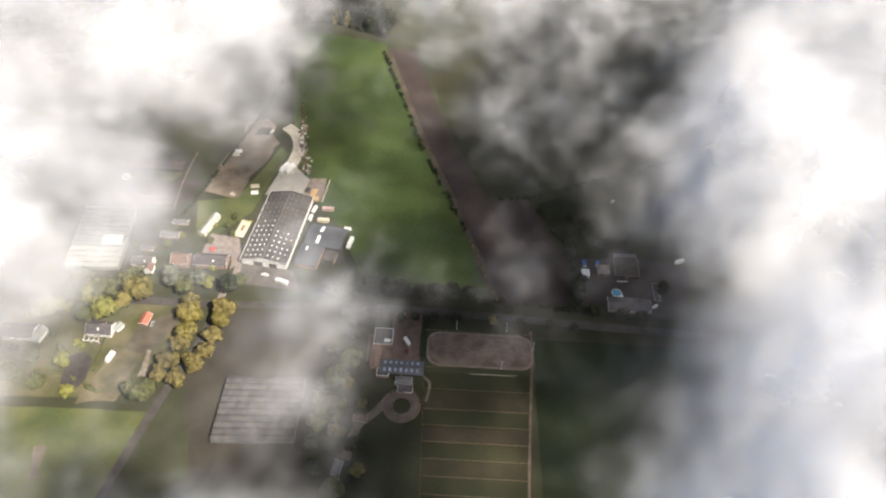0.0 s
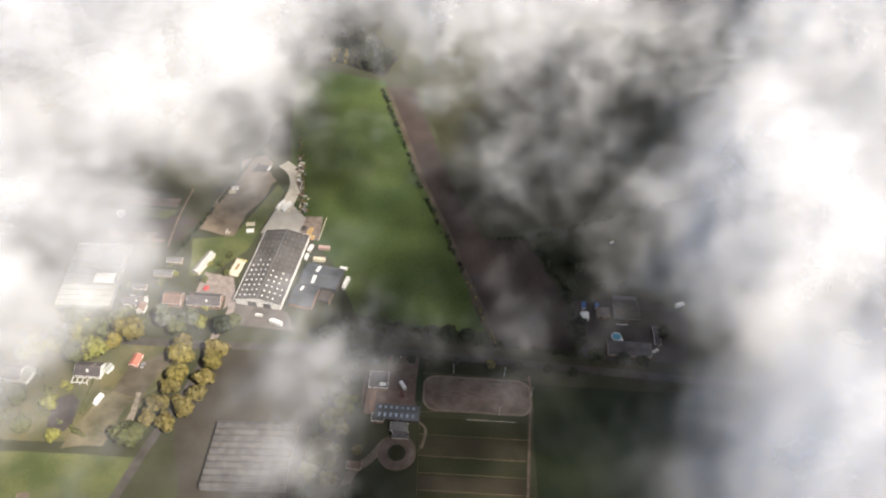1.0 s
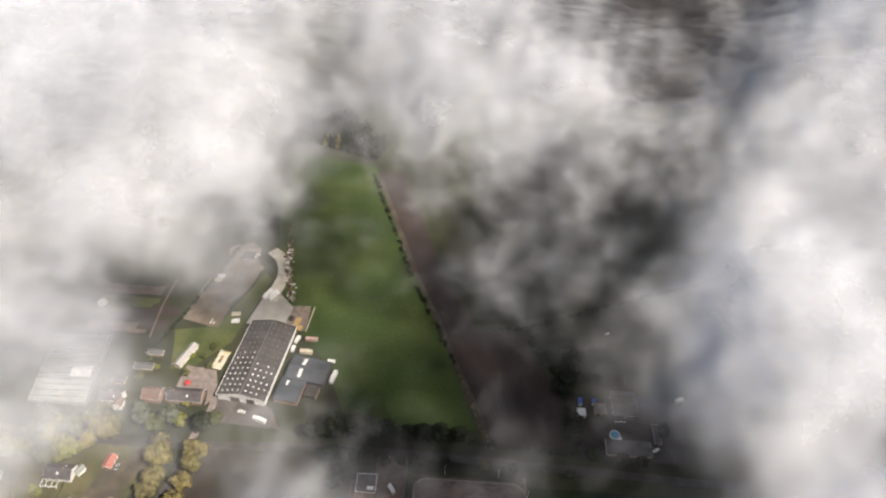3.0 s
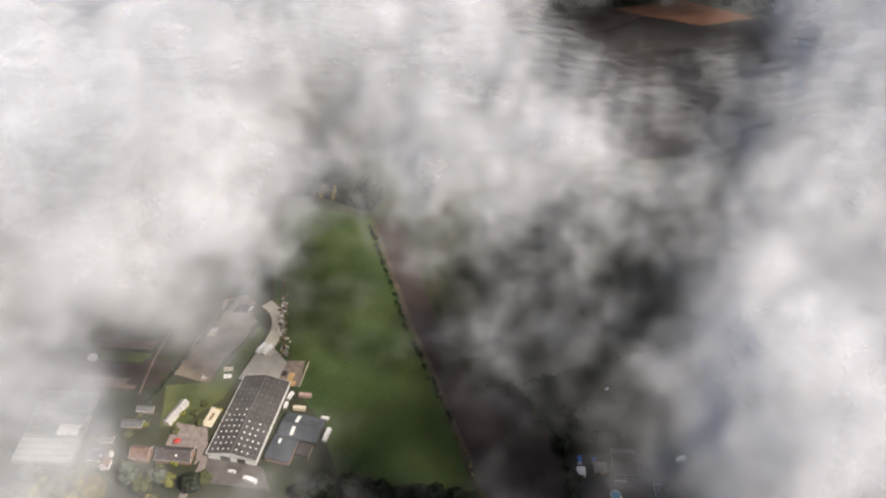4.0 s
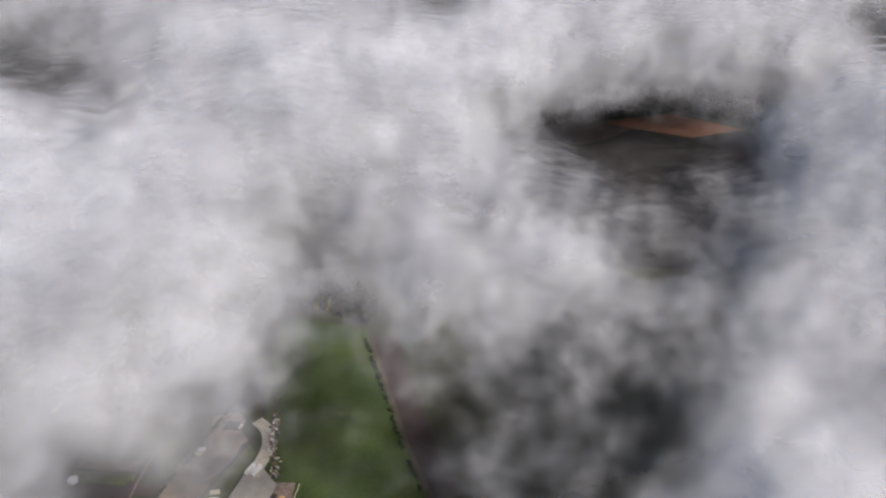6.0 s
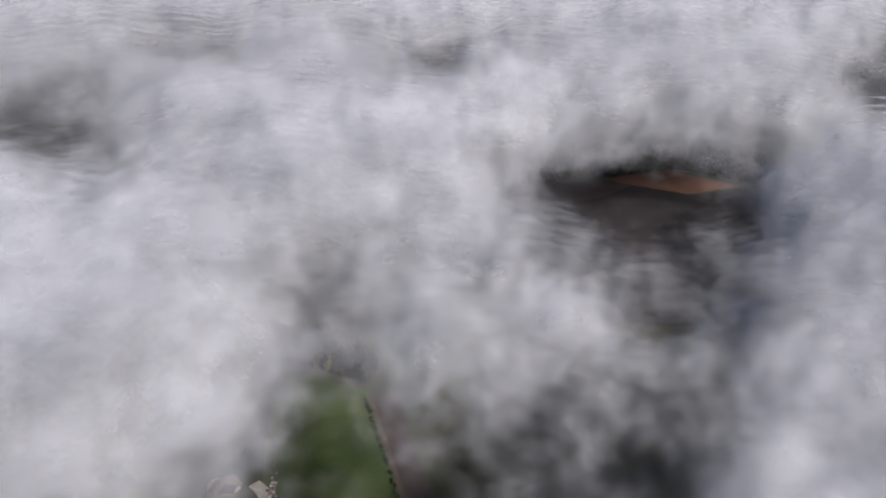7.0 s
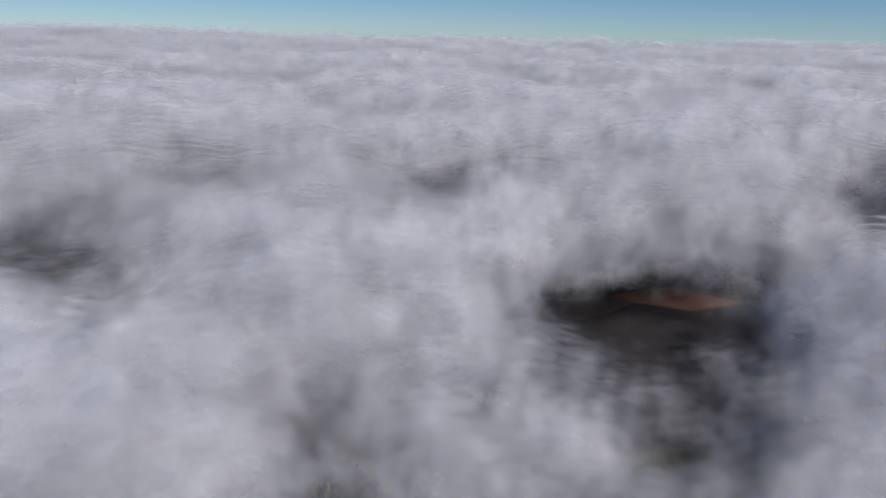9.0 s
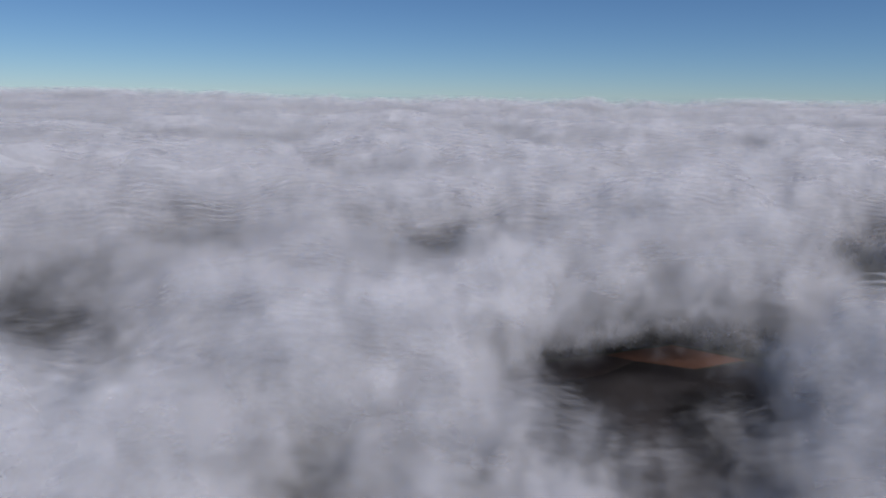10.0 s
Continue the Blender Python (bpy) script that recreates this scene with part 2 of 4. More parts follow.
def add_tube(bm, a, b, r0, r1, sides=6):
    a, b = Vector(a), Vector(b)
    m = Matrix.Translation((a + b) / 2) @ (b - a).to_track_quat("Z", "Y").to_matrix().to_4x4()
    bmesh.ops.create_cone(bm, cap_ends=True, segments=sides, radius1=r0, radius2=r1, depth=(b - a).length, matrix=m)
    return bm


def slab(bm, corners, thick):
    """A sloping plate over four corners, its underside on them."""
    c = [Vector(p) for p in corners]
    up = (c[1] - c[0]).cross(c[2] - c[0]).normalized() * thick
    if up.z < 0:
        c.reverse()
        up = -up
    lo, hi = [bm.verts.new(p) for p in c], [bm.verts.new(p + up) for p in c]
    bm.faces.new(hi), bm.faces.new(lo[::-1])
    for i in range(4):
        bm.faces.new((lo[i], lo[(i + 1) % 4], hi[(i + 1) % 4], hi[i]))
    return bm


def ragged(pts, step=14, amp=1.2, seed=0):
    """A plan outline with a slightly uneven edge."""
    out = []
    for i, a in enumerate(pts):
        a, b = Vector((*a, 0)), Vector((*pts[(i + 1) % len(pts)], 0))
        k = max(1, int((b - a).length / step))
        side = Vector((-(b - a).y, (b - a).x, 0)).normalized()
        for j in range(k):
            p = a.lerp(b, j / k)
            p += side * (noise.noise((p.x * 0.05, p.y * 0.05, seed)) * amp if j else 0)
            out.append((p.x, p.y))
    return out


def sheet(name, pts, z, material, label, category="field", amp=1.2, step=14):
    """A patch of ground: a thin raised slab with an uneven outline."""
    bm = bmesh.new()
    add_prism(bm, ragged(pts, step, amp, len(name)), -0.5, z)
    bmesh.ops.triangulate(bm, faces=[f for f in bm.faces if len(f.verts) > 4])
    bmesh.ops.recalc_face_normals(bm, faces=bm.faces)
    ob = new(name, mesh_of(bm, name, material))
    return tagged(ob, label, category, kind="structure")


def ribbon(name, pts, width, z, material, label, category, soften=6):
    """A road or path of even width along a line of plan points."""
    line = []
    for i in range(len(pts) - 1):
        p0, p1, p2, p3 = (Vector((*pts[min(max(k, 0), len(pts) - 1)], 0)) for k in (i - 1, i, i + 1, i + 2))
        for j in range(soften):
            t = j / soften
            line.append(0.5 * ((2 * p1) + (p2 - p0) * t + (2 * p0 - 5 * p1 + 4 * p2 - p3) * t * t + (3 * p1 - p0 - 3 * p2 + p3) * t ** 3))
    line.append(Vector((*pts[-1], 0)))
    left, right = [], []
    for i, p in enumerate(line):
        d = (line[min(i + 1, len(line) - 1)] - line[max(i - 1, 0)]).normalized()
        s = Vector((-d.y, d.x, 0)) * width / 2 * (1 + 0.12 * noise.noise(p * 0.06))
        left.append(p + s), right.append(p - s)
    bm = bmesh.new()
    rows = [[bm.verts.new((q.x, q.y, h)) for q, h in ((a, -0.4), (a, z), (b, z), (b, -0.4))] for a, b in zip(left, right)]
    for r0, r1 in zip(rows, rows[1:]):
        for k in range(3):
            bm.faces.new((r0[k], r0[k + 1], r1[k + 1], r1[k]))
    bmesh.ops.recalc_face_normals(bm, faces=bm.faces)
    return tagged(new(name, mesh_of(bm, name, material)), label, category, kind="structure")


# ---- clouds ----
def lattice(ix, iy, iz, seed):
    h = (ix.astype(np.int64) * 374761393 + iy.astype(np.int64) * 668265263 + iz * 2147483647 + seed * 974634777) & 0xFFFFFFFF
    h = ((h ^ (h >> 13)) * 1274126177) & 0xFFFFFFFF
    return ((h ^ (h >> 16)) & 0xFFFF) / 32767.5 - 1


def smooth_noise(x, y, z, seed):
    """Value noise from -1 to 1; z is one number."""
    ix, iy, iz = np.floor(x), np.floor(y), math.floor(z)
    fx, fy, fz = x - ix, y - iy, z - iz
    fx, fy, fz = (f * f * f * (f * (f * 6 - 15) + 10) for f in (fx, fy, fz))
    out = 0
    for dz, wz in ((0, 1 - fz), (1, fz)):
        a, b = lattice(ix, iy, iz + dz, seed), lattice(ix + 1, iy, iz + dz, seed)
        c, d = lattice(ix, iy + 1, iz + dz, seed), lattice(ix + 1, iy + 1, iz + dz, seed)
        out = out + wz * ((a + (b - a) * fx) * (1 - fy) + (c + (d - c) * fx) * fy)
    return out


def layers_of_noise(x, y, z, size, octaves, seed, gain=0.5):
    out, amp = 0, 1.0
    for k in range(octaves):
        c, s = math.cos(k * 1.3 + 0.4), math.sin(k * 1.3 + 0.4)
        out = out + amp * smooth_noise((x * c - y * s) / size + 17.3 * k, (x * s + y * c) / size - 9.1 * k, z, seed + k)
        size, amp = size * 0.47, amp * gain
    return out


def swell(x, y, items):
    """The sum of soft ellipses: x, y, half length, half width, degrees of the length from +x, strength."""
    out = 0
    for cx, cy, rl, rw, turn, k in items:
        c, s = math.cos(radians(turn)), math.sin(radians(turn))
        u, v = ((x - cx) * c + (y - cy) * s) / rl, (-(x - cx) * s + (y - cy) * c) / rw
        out = out + k * np.exp(-(u * u + v * v))
    return out


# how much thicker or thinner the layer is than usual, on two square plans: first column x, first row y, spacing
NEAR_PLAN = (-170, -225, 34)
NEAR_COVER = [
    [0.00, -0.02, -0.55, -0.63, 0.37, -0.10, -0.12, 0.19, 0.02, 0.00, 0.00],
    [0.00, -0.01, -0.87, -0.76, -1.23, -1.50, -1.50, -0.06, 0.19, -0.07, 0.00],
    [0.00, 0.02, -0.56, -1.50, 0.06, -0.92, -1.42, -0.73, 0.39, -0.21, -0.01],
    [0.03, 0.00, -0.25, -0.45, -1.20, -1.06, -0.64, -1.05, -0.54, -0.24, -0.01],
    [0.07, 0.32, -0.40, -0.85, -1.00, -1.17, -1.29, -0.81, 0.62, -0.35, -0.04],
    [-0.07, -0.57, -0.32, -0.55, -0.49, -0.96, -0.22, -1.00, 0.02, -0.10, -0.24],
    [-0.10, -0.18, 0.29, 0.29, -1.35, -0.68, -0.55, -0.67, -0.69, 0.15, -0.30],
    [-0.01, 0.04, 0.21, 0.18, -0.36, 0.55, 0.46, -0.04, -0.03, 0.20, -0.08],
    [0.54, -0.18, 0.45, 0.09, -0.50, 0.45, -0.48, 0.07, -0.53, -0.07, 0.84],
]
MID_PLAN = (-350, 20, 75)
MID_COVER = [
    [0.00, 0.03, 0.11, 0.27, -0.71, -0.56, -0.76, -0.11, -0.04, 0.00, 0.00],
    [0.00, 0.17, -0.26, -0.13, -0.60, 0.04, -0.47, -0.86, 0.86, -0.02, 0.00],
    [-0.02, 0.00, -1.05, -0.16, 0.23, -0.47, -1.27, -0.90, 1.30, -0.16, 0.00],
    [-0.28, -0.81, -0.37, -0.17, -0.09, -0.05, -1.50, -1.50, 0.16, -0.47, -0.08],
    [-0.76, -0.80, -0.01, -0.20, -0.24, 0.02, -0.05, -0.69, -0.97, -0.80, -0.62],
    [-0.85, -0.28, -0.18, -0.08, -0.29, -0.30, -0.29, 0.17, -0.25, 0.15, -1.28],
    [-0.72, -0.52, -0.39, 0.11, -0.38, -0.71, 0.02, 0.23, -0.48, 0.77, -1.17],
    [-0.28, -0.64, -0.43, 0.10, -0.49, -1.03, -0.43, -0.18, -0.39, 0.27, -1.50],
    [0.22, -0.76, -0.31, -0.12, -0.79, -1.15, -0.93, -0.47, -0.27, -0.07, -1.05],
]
LAYER_BASE, LAYER_LEAST, LAYER_RISE = 185.0, 60.0, 30.0
USUAL, DENSITY = 0.85, 9.5

# gaps and thicker banks in the layer beyond those plans; the first gap is added out of view to let sun onto the right
# bank
FURTHER = [(215, -225, 100, 80, 0, -0.5), (70, 720, 210, 50, 32, -0.25), (540, 660, 170, 90, 50, -0.6), (930, 1500, 330, 130, 20, -0.45), (1150, 1250, 260, 120, 30, -0.6)]


# banks that stand higher than the rest: plan ellipses with their extra height in metres
BANKS = [(225, 440, 190, 75, 12, 24), (-125, 20, 75, 75, 0, 16), (190, 110, 80, 95, 0, 16), (-75, 170, 65, 75, 0, 9)]


def spline(t):
    t = np.abs(t)
    return np.where(t < 1, 2 / 3 - t * t + t ** 3 / 2, np.where(t < 2, (2 - t) ** 3 / 6, 0))


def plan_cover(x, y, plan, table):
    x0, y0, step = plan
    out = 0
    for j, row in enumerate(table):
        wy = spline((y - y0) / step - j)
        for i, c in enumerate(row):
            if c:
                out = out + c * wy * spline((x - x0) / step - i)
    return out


def puffs(x, y, z, size, octaves, seed, soft=0.03):
    """Rounded heaps with narrow clefts between them, about nought on average; z in metres."""
    out, amp = 0, 1.0
    for k in range(octaves):
        out = out + amp * (np.sqrt(layers_of_noise(x, y, z / size, size, 1, seed + 5 * k) ** 2 + soft) * 2 - 0.85)
        size, amp = size * 0.5, amp * 0.55
    return out


def cloud_cover(x, y):
    away = np.hypot(x, y + 210)
    far = np.clip((away - 600) / 900, 0, 1)
    wx = x + 7 * layers_of_noise(x, y, 5.5, 40, 2, 40)
    wy = y + 7 * layers_of_noise(x, y, 7.5, 40, 2, 50)
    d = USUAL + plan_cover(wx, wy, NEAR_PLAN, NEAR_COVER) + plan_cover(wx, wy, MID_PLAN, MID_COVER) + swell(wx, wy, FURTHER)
    return d + far * (0.3 * layers_of_noise(x, y, 0.5, 520, 2, 3) + 0.05 + 0.3 * puffs(x, y, 0.5, 230, 2, 21))


def cloud_layer():
    """Sheets of droplets that follow the heaps of the layer from its base to its tops."""
    def steps(lo, a, b, hi, fine, grow, most, behind):
        mid = list(np.arange(a, b + fine / 2, fine))
        for end, way in ((hi, 1), (lo, -1)):
            s, p, side = fine, (mid[-1] if way > 0 else mid[0]), []
            while (hi - p if way > 0 else p - lo) > 0:
                s = min(s * (grow if way > 0 else behind), most)
                p += way * s
                side.append(p)
            mid = mid + side if way > 0 else side[::-1] + mid
        return np.array(mid)
    xs = steps(-3400, -180, 220, 3400, 3.6, 1.045, 70, 1.045)
    ys = steps(-1500, -250, 260, 4700, 3.6, 1.035, 80, 1.12)
    X, Y = np.meshgrid(xs, ys)
    D = cloud_cover(X, Y)
    far = np.hypot(X, Y + 210)
    bowl = 88 * np.clip(far / 4600, 0, 1.2) ** 1.6
    near = (far < 900)
    close = 1 - np.clip((far - 250) / 600, 0, 1)
    big = puffs(X, Y, 0, 85, 1, 70, 0.15)
    whole = np.clip(D, 0, 1.15)
    broad = np.clip((far - 450) / 500, 0, 1)
    outer = np.clip((far - 220) / 200, 0, 1)
    mounds = outer * puffs(X * 0.8, Y * 1.15, 0, 120, 2, 161, 0.06)
    heaps = (8 * big + 8 * mounds + broad * 10 * puffs(X, Y, 0.5, 190, 2, 61)) * np.clip(D * 1.5, 0, 1)
    heaps = heaps * (1 - 0.75 * np.clip((far - 1300) / 1800, 0, 1))
    rise = LAYER_LEAST + LAYER_RISE * whole + swell(X, Y, BANKS)
    flecks = 1 - 0.75 * np.clip((far - 350) / 700, 0, 1)
    root = new("cloud_layer")
    tagged(root, "broken layer of soft white low cloud with gaps", "cloud", kind="stuff")
    nx, ny = len(xs), len(ys)
    idx = np.arange(nx * ny).reshape(ny, nx)
    quad = np.stack([idx[:-1, :-1], idx[:-1, 1:], idx[1:, 1:], idx[1:, :-1]], -1)
    touch = lambda M: (M[:-1, :-1] | M[:-1, 1:] | M[1:, 1:] | M[1:, :-1])
    for sheets, domain in ((20, near), (12, ~near)):
        for k in range(sheets):
            f = (k + 0.5) / sheets
            z = LAYER_BASE + bowl + rise * f + heaps * (0.35 + f) + 1.6 * layers_of_noise(X, Y, 3.7 * k, 28, 1, 300 + k)
            lumps = (0.1 * big + 0.28 * outer * puffs(X * 0.8, Y * 1.15, 110 * f, 110, 2, 161, 0.06) + close * 0.24 * puffs(X, Y, 85 * f, 62, 3, 175)) * np.clip(D + 0.3, 0.25, 1)
            v = D - 0.1 - (1.3 * (0.5 - f) if f < 0.5 else 1.6 * (f - 0.5)) + lumps
            keep = touch(v > -0.6) & (touch(domain) if sheets == 12 else ~touch(~domain))
            q = quad[keep]
            used = np.unique(q)
            back = np.zeros(nx * ny, np.int64)
            back[used] = np.arange(len(used))
            q = back[q]
            co = np.stack([X, Y, z], -1).reshape(-1, 3)[used]
            me = bpy.data.meshes.new("cloud_sheet")
            me.vertices.add(len(co))
            me.vertices.foreach_set("co", co.astype(np.float32).ravel())
            me.loops.add(q.size)
            me.loops.foreach_set("vertex_index", q.astype(np.int32).ravel())
            me.polygons.add(len(q))
            me.polygons.foreach_set("loop_start", np.arange(0, q.size, 4, dtype=np.int32))
            me.update(calc_edges=True)
            for name, values in (("cover", v), ("depth", np.full_like(v, DENSITY / sheets)), ("fleck", flecks)):
                me.attributes.new(name, "FLOAT", "POINT").data.foreach_set("value", values.ravel()[used].astype(np.float32))
            me.materials.append(VAPOUR)
            me.shade_smooth()
            ob = new("cloud_sheet", me)
            ob.parent = root
    return root


cloud_layer()

# ---- ground and fields ----
bm = bmesh.new()
bmesh.ops.create_grid(bm, x_segments=60, y_segments=60, size=4900)
tagged(new("ground", mesh_of(bm, "ground", GRASS)), "flat rough grassland under the cloud", "ground", kind="structure")

sheet("meadow", [(-128, 330), (-48, 308), (-10, 178), (11, 122), (31, 60), (40, 34), (-41, 31), (-66, 87), (-86, 112), (-101, 143), (-118, 223)], 0.10, MEADOW, "bright green mown meadow")
sheet("ploughed_field", [(-43, 300), (-22, 300), (11, 179), (36, 115), (67, 116), (89, 57), (88, 22), (45, 22), (12, 123), (-8, 178)], 0.14, PLOUGH, "bare brown ploughed field with faint rows")
sheet("pasture", [(-14, 290), (13, 180), (37, 118), (133, 145), (260, 190), (300, 420), (-10, 420)], 0.08, PASTURE, "dull green pasture")
sheet("paddock_east", [(72, 112), (136, 138), (210, 150), (205, 62), (92, 62)], 0.07, PASTURE, "rough grazed green paddock")
sheet("crop_field", [(62, -4), (170, -8), (230, -120), (60, -150)], 0.09, DARKFIELD, "dark green crop field")
sheet("paddocks", [(-4, -28), (58, -30), (54, -150), (-4, -150)], 0.08, PASTURE, "worn grass paddocks")
for k, (top, low, mat) in enumerate(((-30, -40, "a"), (-40.6, -53, "b"), (-53.6, -63, "a"), (-63.6, -73, "c"), (-73.6, -83, "a"), (-83.6, -93, "b"), (-93.6, -104, "a"))):
    PADDOCK = {"a": PASTURE, "b": surface("dry_paddock", (0.024, 0.022, 0.010), (0.041, 0.034, 0.017), 0.06, 0.6), "c": surface("worn_paddock", (0.031, 0.025, 0.014), (0.048, 0.038, 0.022), 0.06, 0.6)}[mat]
    sheet("paddock_strip", [(-3, top), (57 - 0.06 * (-top - 30), top - 1.5), (57 - 0.06 * (-low - 30), low - 1.5), (-3, low)], 0.12, PADDOCK, "fenced strip of grazed paddock grass", "paddock", step=6, amp=0.5)
# dark ground sheets below both woods, so the gaps between crowns read dark
sheet("wood_floor", [(-152, 336), (-100, 338), (-50, 316), (-38, 346), (-90, 402), (-152, 402)], 0.12, DARKSOIL, "dark ground under the wood", "woodland floor", step=8, amp=3)
sheet("wood_floor", [(66, 798), (262, 870), (376, 921), (424, 903), (474, 1012), (250, 1014), (36, 902)], 0.12, DARKSOIL, "dark ground under the far wood", "woodland floor", step=20, amp=4)
sheet("orange_field", [(263, 862), (377, 913), (470, 848), (378, 808), (300, 838)], 0.2, STUBBLE, "orange brown stubble field", step=30, amp=3)
sheet("brown_field", [(80, 792), (262, 862), (300, 838), (240, 780), (60, 700)], 0.15, PLOUGH, "brown ploughed field", step=30, amp=3)
sheet("dark_field", [(60, 695), (240, 780), (300, 837), (378, 806), (475, 842), (520, 560), (300, 430), (60, 430)], 0.12, DARKSOIL, "dark bare soil field", step=30, amp=3)

sheet("brown_verge", [(-47, 300), (-43, 300), (-8, 178), (12, 123), (45, 20), (40, 20), (8, 122), (-12, 177)], 0.16, surface("verge", (0.048, 0.037, 0.027), (0.090, 0.072, 0.053), 0.08, 0.9), "tan worn track beside the ploughed field", "track", step=6, amp=1.2)
sheet("garden_lawn", [(-162, 74), (-150, 74), (-128, 98), (-123, 118), (-112, 160), (-118, 168), (-140, 112), (-168, 108)], 0.11, LAWN, "mown green garden lawn", "lawn")
sheet("bare_plot", [(-166, 118), (-140, 112), (-136, 128), (-120, 172), (-132, 192), (-150, 178), (-160, 150)], 0.13, EARTH, "bare pinkish earth plot", "bare ground", step=5, amp=3.5)
sheet("farm_yard", [(-152, 78), (-132, 74), (-126, 54), (-133, 46), (-134, 58), (-154, 60)], 0.15, PAVING, "worn paved farmyard", "yard", step=4, amp=1.0)
ribbon("farm_drive", [(-129, 56), (-128, 44), (-132, 32), (-134, 20)], 4.5, 0.17, PAVING, "worn paved drive to the lane", "track")
sheet("barn_front", [(-128, 52), (-92, 46), (-84, 30), (-120, 34)], 0.13, surface("oily_yard", (0.07, 0.06, 0.055), (0.12, 0.105, 0.095), 0.15, 1.0), "dark trodden yard before the barn", "yard", step=5, amp=2)
sheet("fallow_field", [(-126, 14), (-62, 14), (-60, -10), (-68, -100), (-124, -100), (-142, -36)], 0.07, surface("fallow", (0.028, 0.023, 0.017), (0.046, 0.039, 0.029), 0.05, 0.7), "dull brown fallow ground", "field", step=8, amp=2)
sheet("barn_apron", [(-122, 116), (-115, 141), (-104, 146), (-92, 132), (-96, 112)], 0.15, CONCRETE, "pale concrete yard behind the barn", "yard")
sheet("timber_yard", [(-96, 112), (-93, 134), (-80, 134), (-80, 110)], 0.14, SANDPALE, "sandy storage yard", "yard")
sheet("garden_west", [(-262, 30), (-150, 20), (-152, -4), (-178, -50), (-262, -50)], 0.06, surface("garden_grass", (0.055, 0.06, 0.022), (0.12, 0.105, 0.05), 0.06, 0.6), "patchy garden grass", "garden")
sheet("gravel_garden", [(-190, -16), (-168, -20), (-178, -52), (-200, -54)], 0.1, surface("worn_lawn", (0.075, 0.068, 0.036), (0.16, 0.135, 0.085), 0.09, 0.8), "bare worn garden ground", "bare ground", step=6, amp=4)
sheet("brown_verge_south", [(-178, 2), (-160, 12), (-154, 10), (-166, -22), (-184, -22)], 0.09, surface("dull_yard", (0.07, 0.058, 0.042), (0.11, 0.092, 0.066), 0.12, 0.8), "dull brown yard by the red shed", "yard", step=6, amp=2)
sheet("bare_strip", [(-169.5, -17), (-166.5, -17), (-165.5, -28), (-166, -42), (-170, -43), (-169, -30)], 0.14, surface("dry_sand", (0.17, 0.14, 0.105), (0.30, 0.255, 0.20), 0.3, 1.2), "pale strip of bare sandy ground", "bare ground", step=3, amp=1.4)
sheet("garden_bed", [(-213, -22), (-206, -19), (-200, -24), (-199, -38), (-204, -47), (-211, -46), (-214, -34)], 0.12, surface("dug_bed", (0.030, 0.024, 0.024), (0.058, 0.048, 0.045), 0.2, 1.2), "dark freshly dug garden bed", "garden bed", step=4, amp=1.2)
sheet("south_meadow", [(-280, -55), (-158, -58), (-164, -85), (-178, -150), (-290, -150)], 0.09, LAWN, "bright green lawn with a worn patch", "lawn")
sheet("worn_patch", [(-213, -80), (-206, -80), (-206, -94), (-203, -98), (-211, -98), (-210, -90)], 0.13, EARTH, "narrow strip of bare earth", "bare ground", step=3, amp=1)
sheet("allotment", [(-230, 105), (-185, 102), (-170, 130), (-182, 160), (-228, 160)], 0.1, PASTURE, "fallow green allotment strips", "field")
sheet("allotment_bed", [(-195, 108), (-176, 106), (-172, 116), (-192, 119)], 0.14, PLOUGH, "bare brown allotment bed", "field")
sheet("allotment_bed", [(-192, 122), (-171, 119), (-168, 128), (-189, 132)], 0.14, PLOUGH, "dug brown allotment bed", "field")
for k, mat in enumerate((TRACKEARTH, PLOUGH, LAWN, TRACKEARTH)):
    sheet("allotment_bed", [(-228, 106 + 12 * k), (-187, 104 + 12 * k), (-186, 113 + 12 * k), (-228, 115 + 12 * k)], 0.13, mat, "narrow strip of dug allotment ground", "field", step=6, amp=1.2)
sheet("stable_yard", [(-24, 14), (-6, 14), (-6, -22), (-38, -22), (-38, -2), (-24, -2)], 0.12, surface("brown_yard", (0.09, 0.06, 0.05), (0.14, 0.10, 0.085), 0.2, 1.5), "dark brown earth stable yard", "yard", step=6, amp=0.6)
sheet("small_lawn", [(-5, 12), (-1.5, 12), (-3, -18), (-7, -18)], 0.13, DARKFIELD, "strip of dark lawn", "lawn")
sheet("farm_court", [(92, 62), (140, 64), (168, 54), (160, 14), (96, 16)], 0.1, surface("farm_dirt", (0.034, 0.029, 0.027), (0.058, 0.049, 0.044), 0.1, 1.0), "dark trodden farm court", "yard", step=8, amp=1.5)
ribbon("road", [(-700, 40), (-420, 30), (-250, 22), (-129, 18), (-44, 18), (45, 12), (104, 7), (260, -4), (700, -20)], 5.5, 0.2, ASPHALT, "narrow asphalt lane", "road")
ribbon("tree_alley", [(-133, 20), (-137, 0), (-143, -22), (-152, -48), (-164, -90), (-178, -150), (-190, -220)], 5, 0.17, ASPHALT, "dark asphalt drive between trees", "road")
ribbon("gravel_drive", [(-109, 138), (-107, 150), (-105, 162), (-106, 174), (-110, 184), (-118, 192)], 9, 0.18, GRAVEL, "pale gravel farm drive", "track")
ribbon("paddock_path", [(61, 2), (60, -25), (57, -60), (54, -100), (52, -150)], 1.5, 0.16, TRACKEARTH, "worn earth path beside the paddocks", "path")
ribbon("bridle_path", [(-6, -30), (0, -36), (-2, -48)], 1.5, 0.15, EARTH, "worn earth path", "path")
ribbon("ring_path", [(-22, -44), (-30, -55), (-38, -62), (-42, -72), (-44, -84)], 5, 0.14, EARTH, "muddy track from the stables", "path")
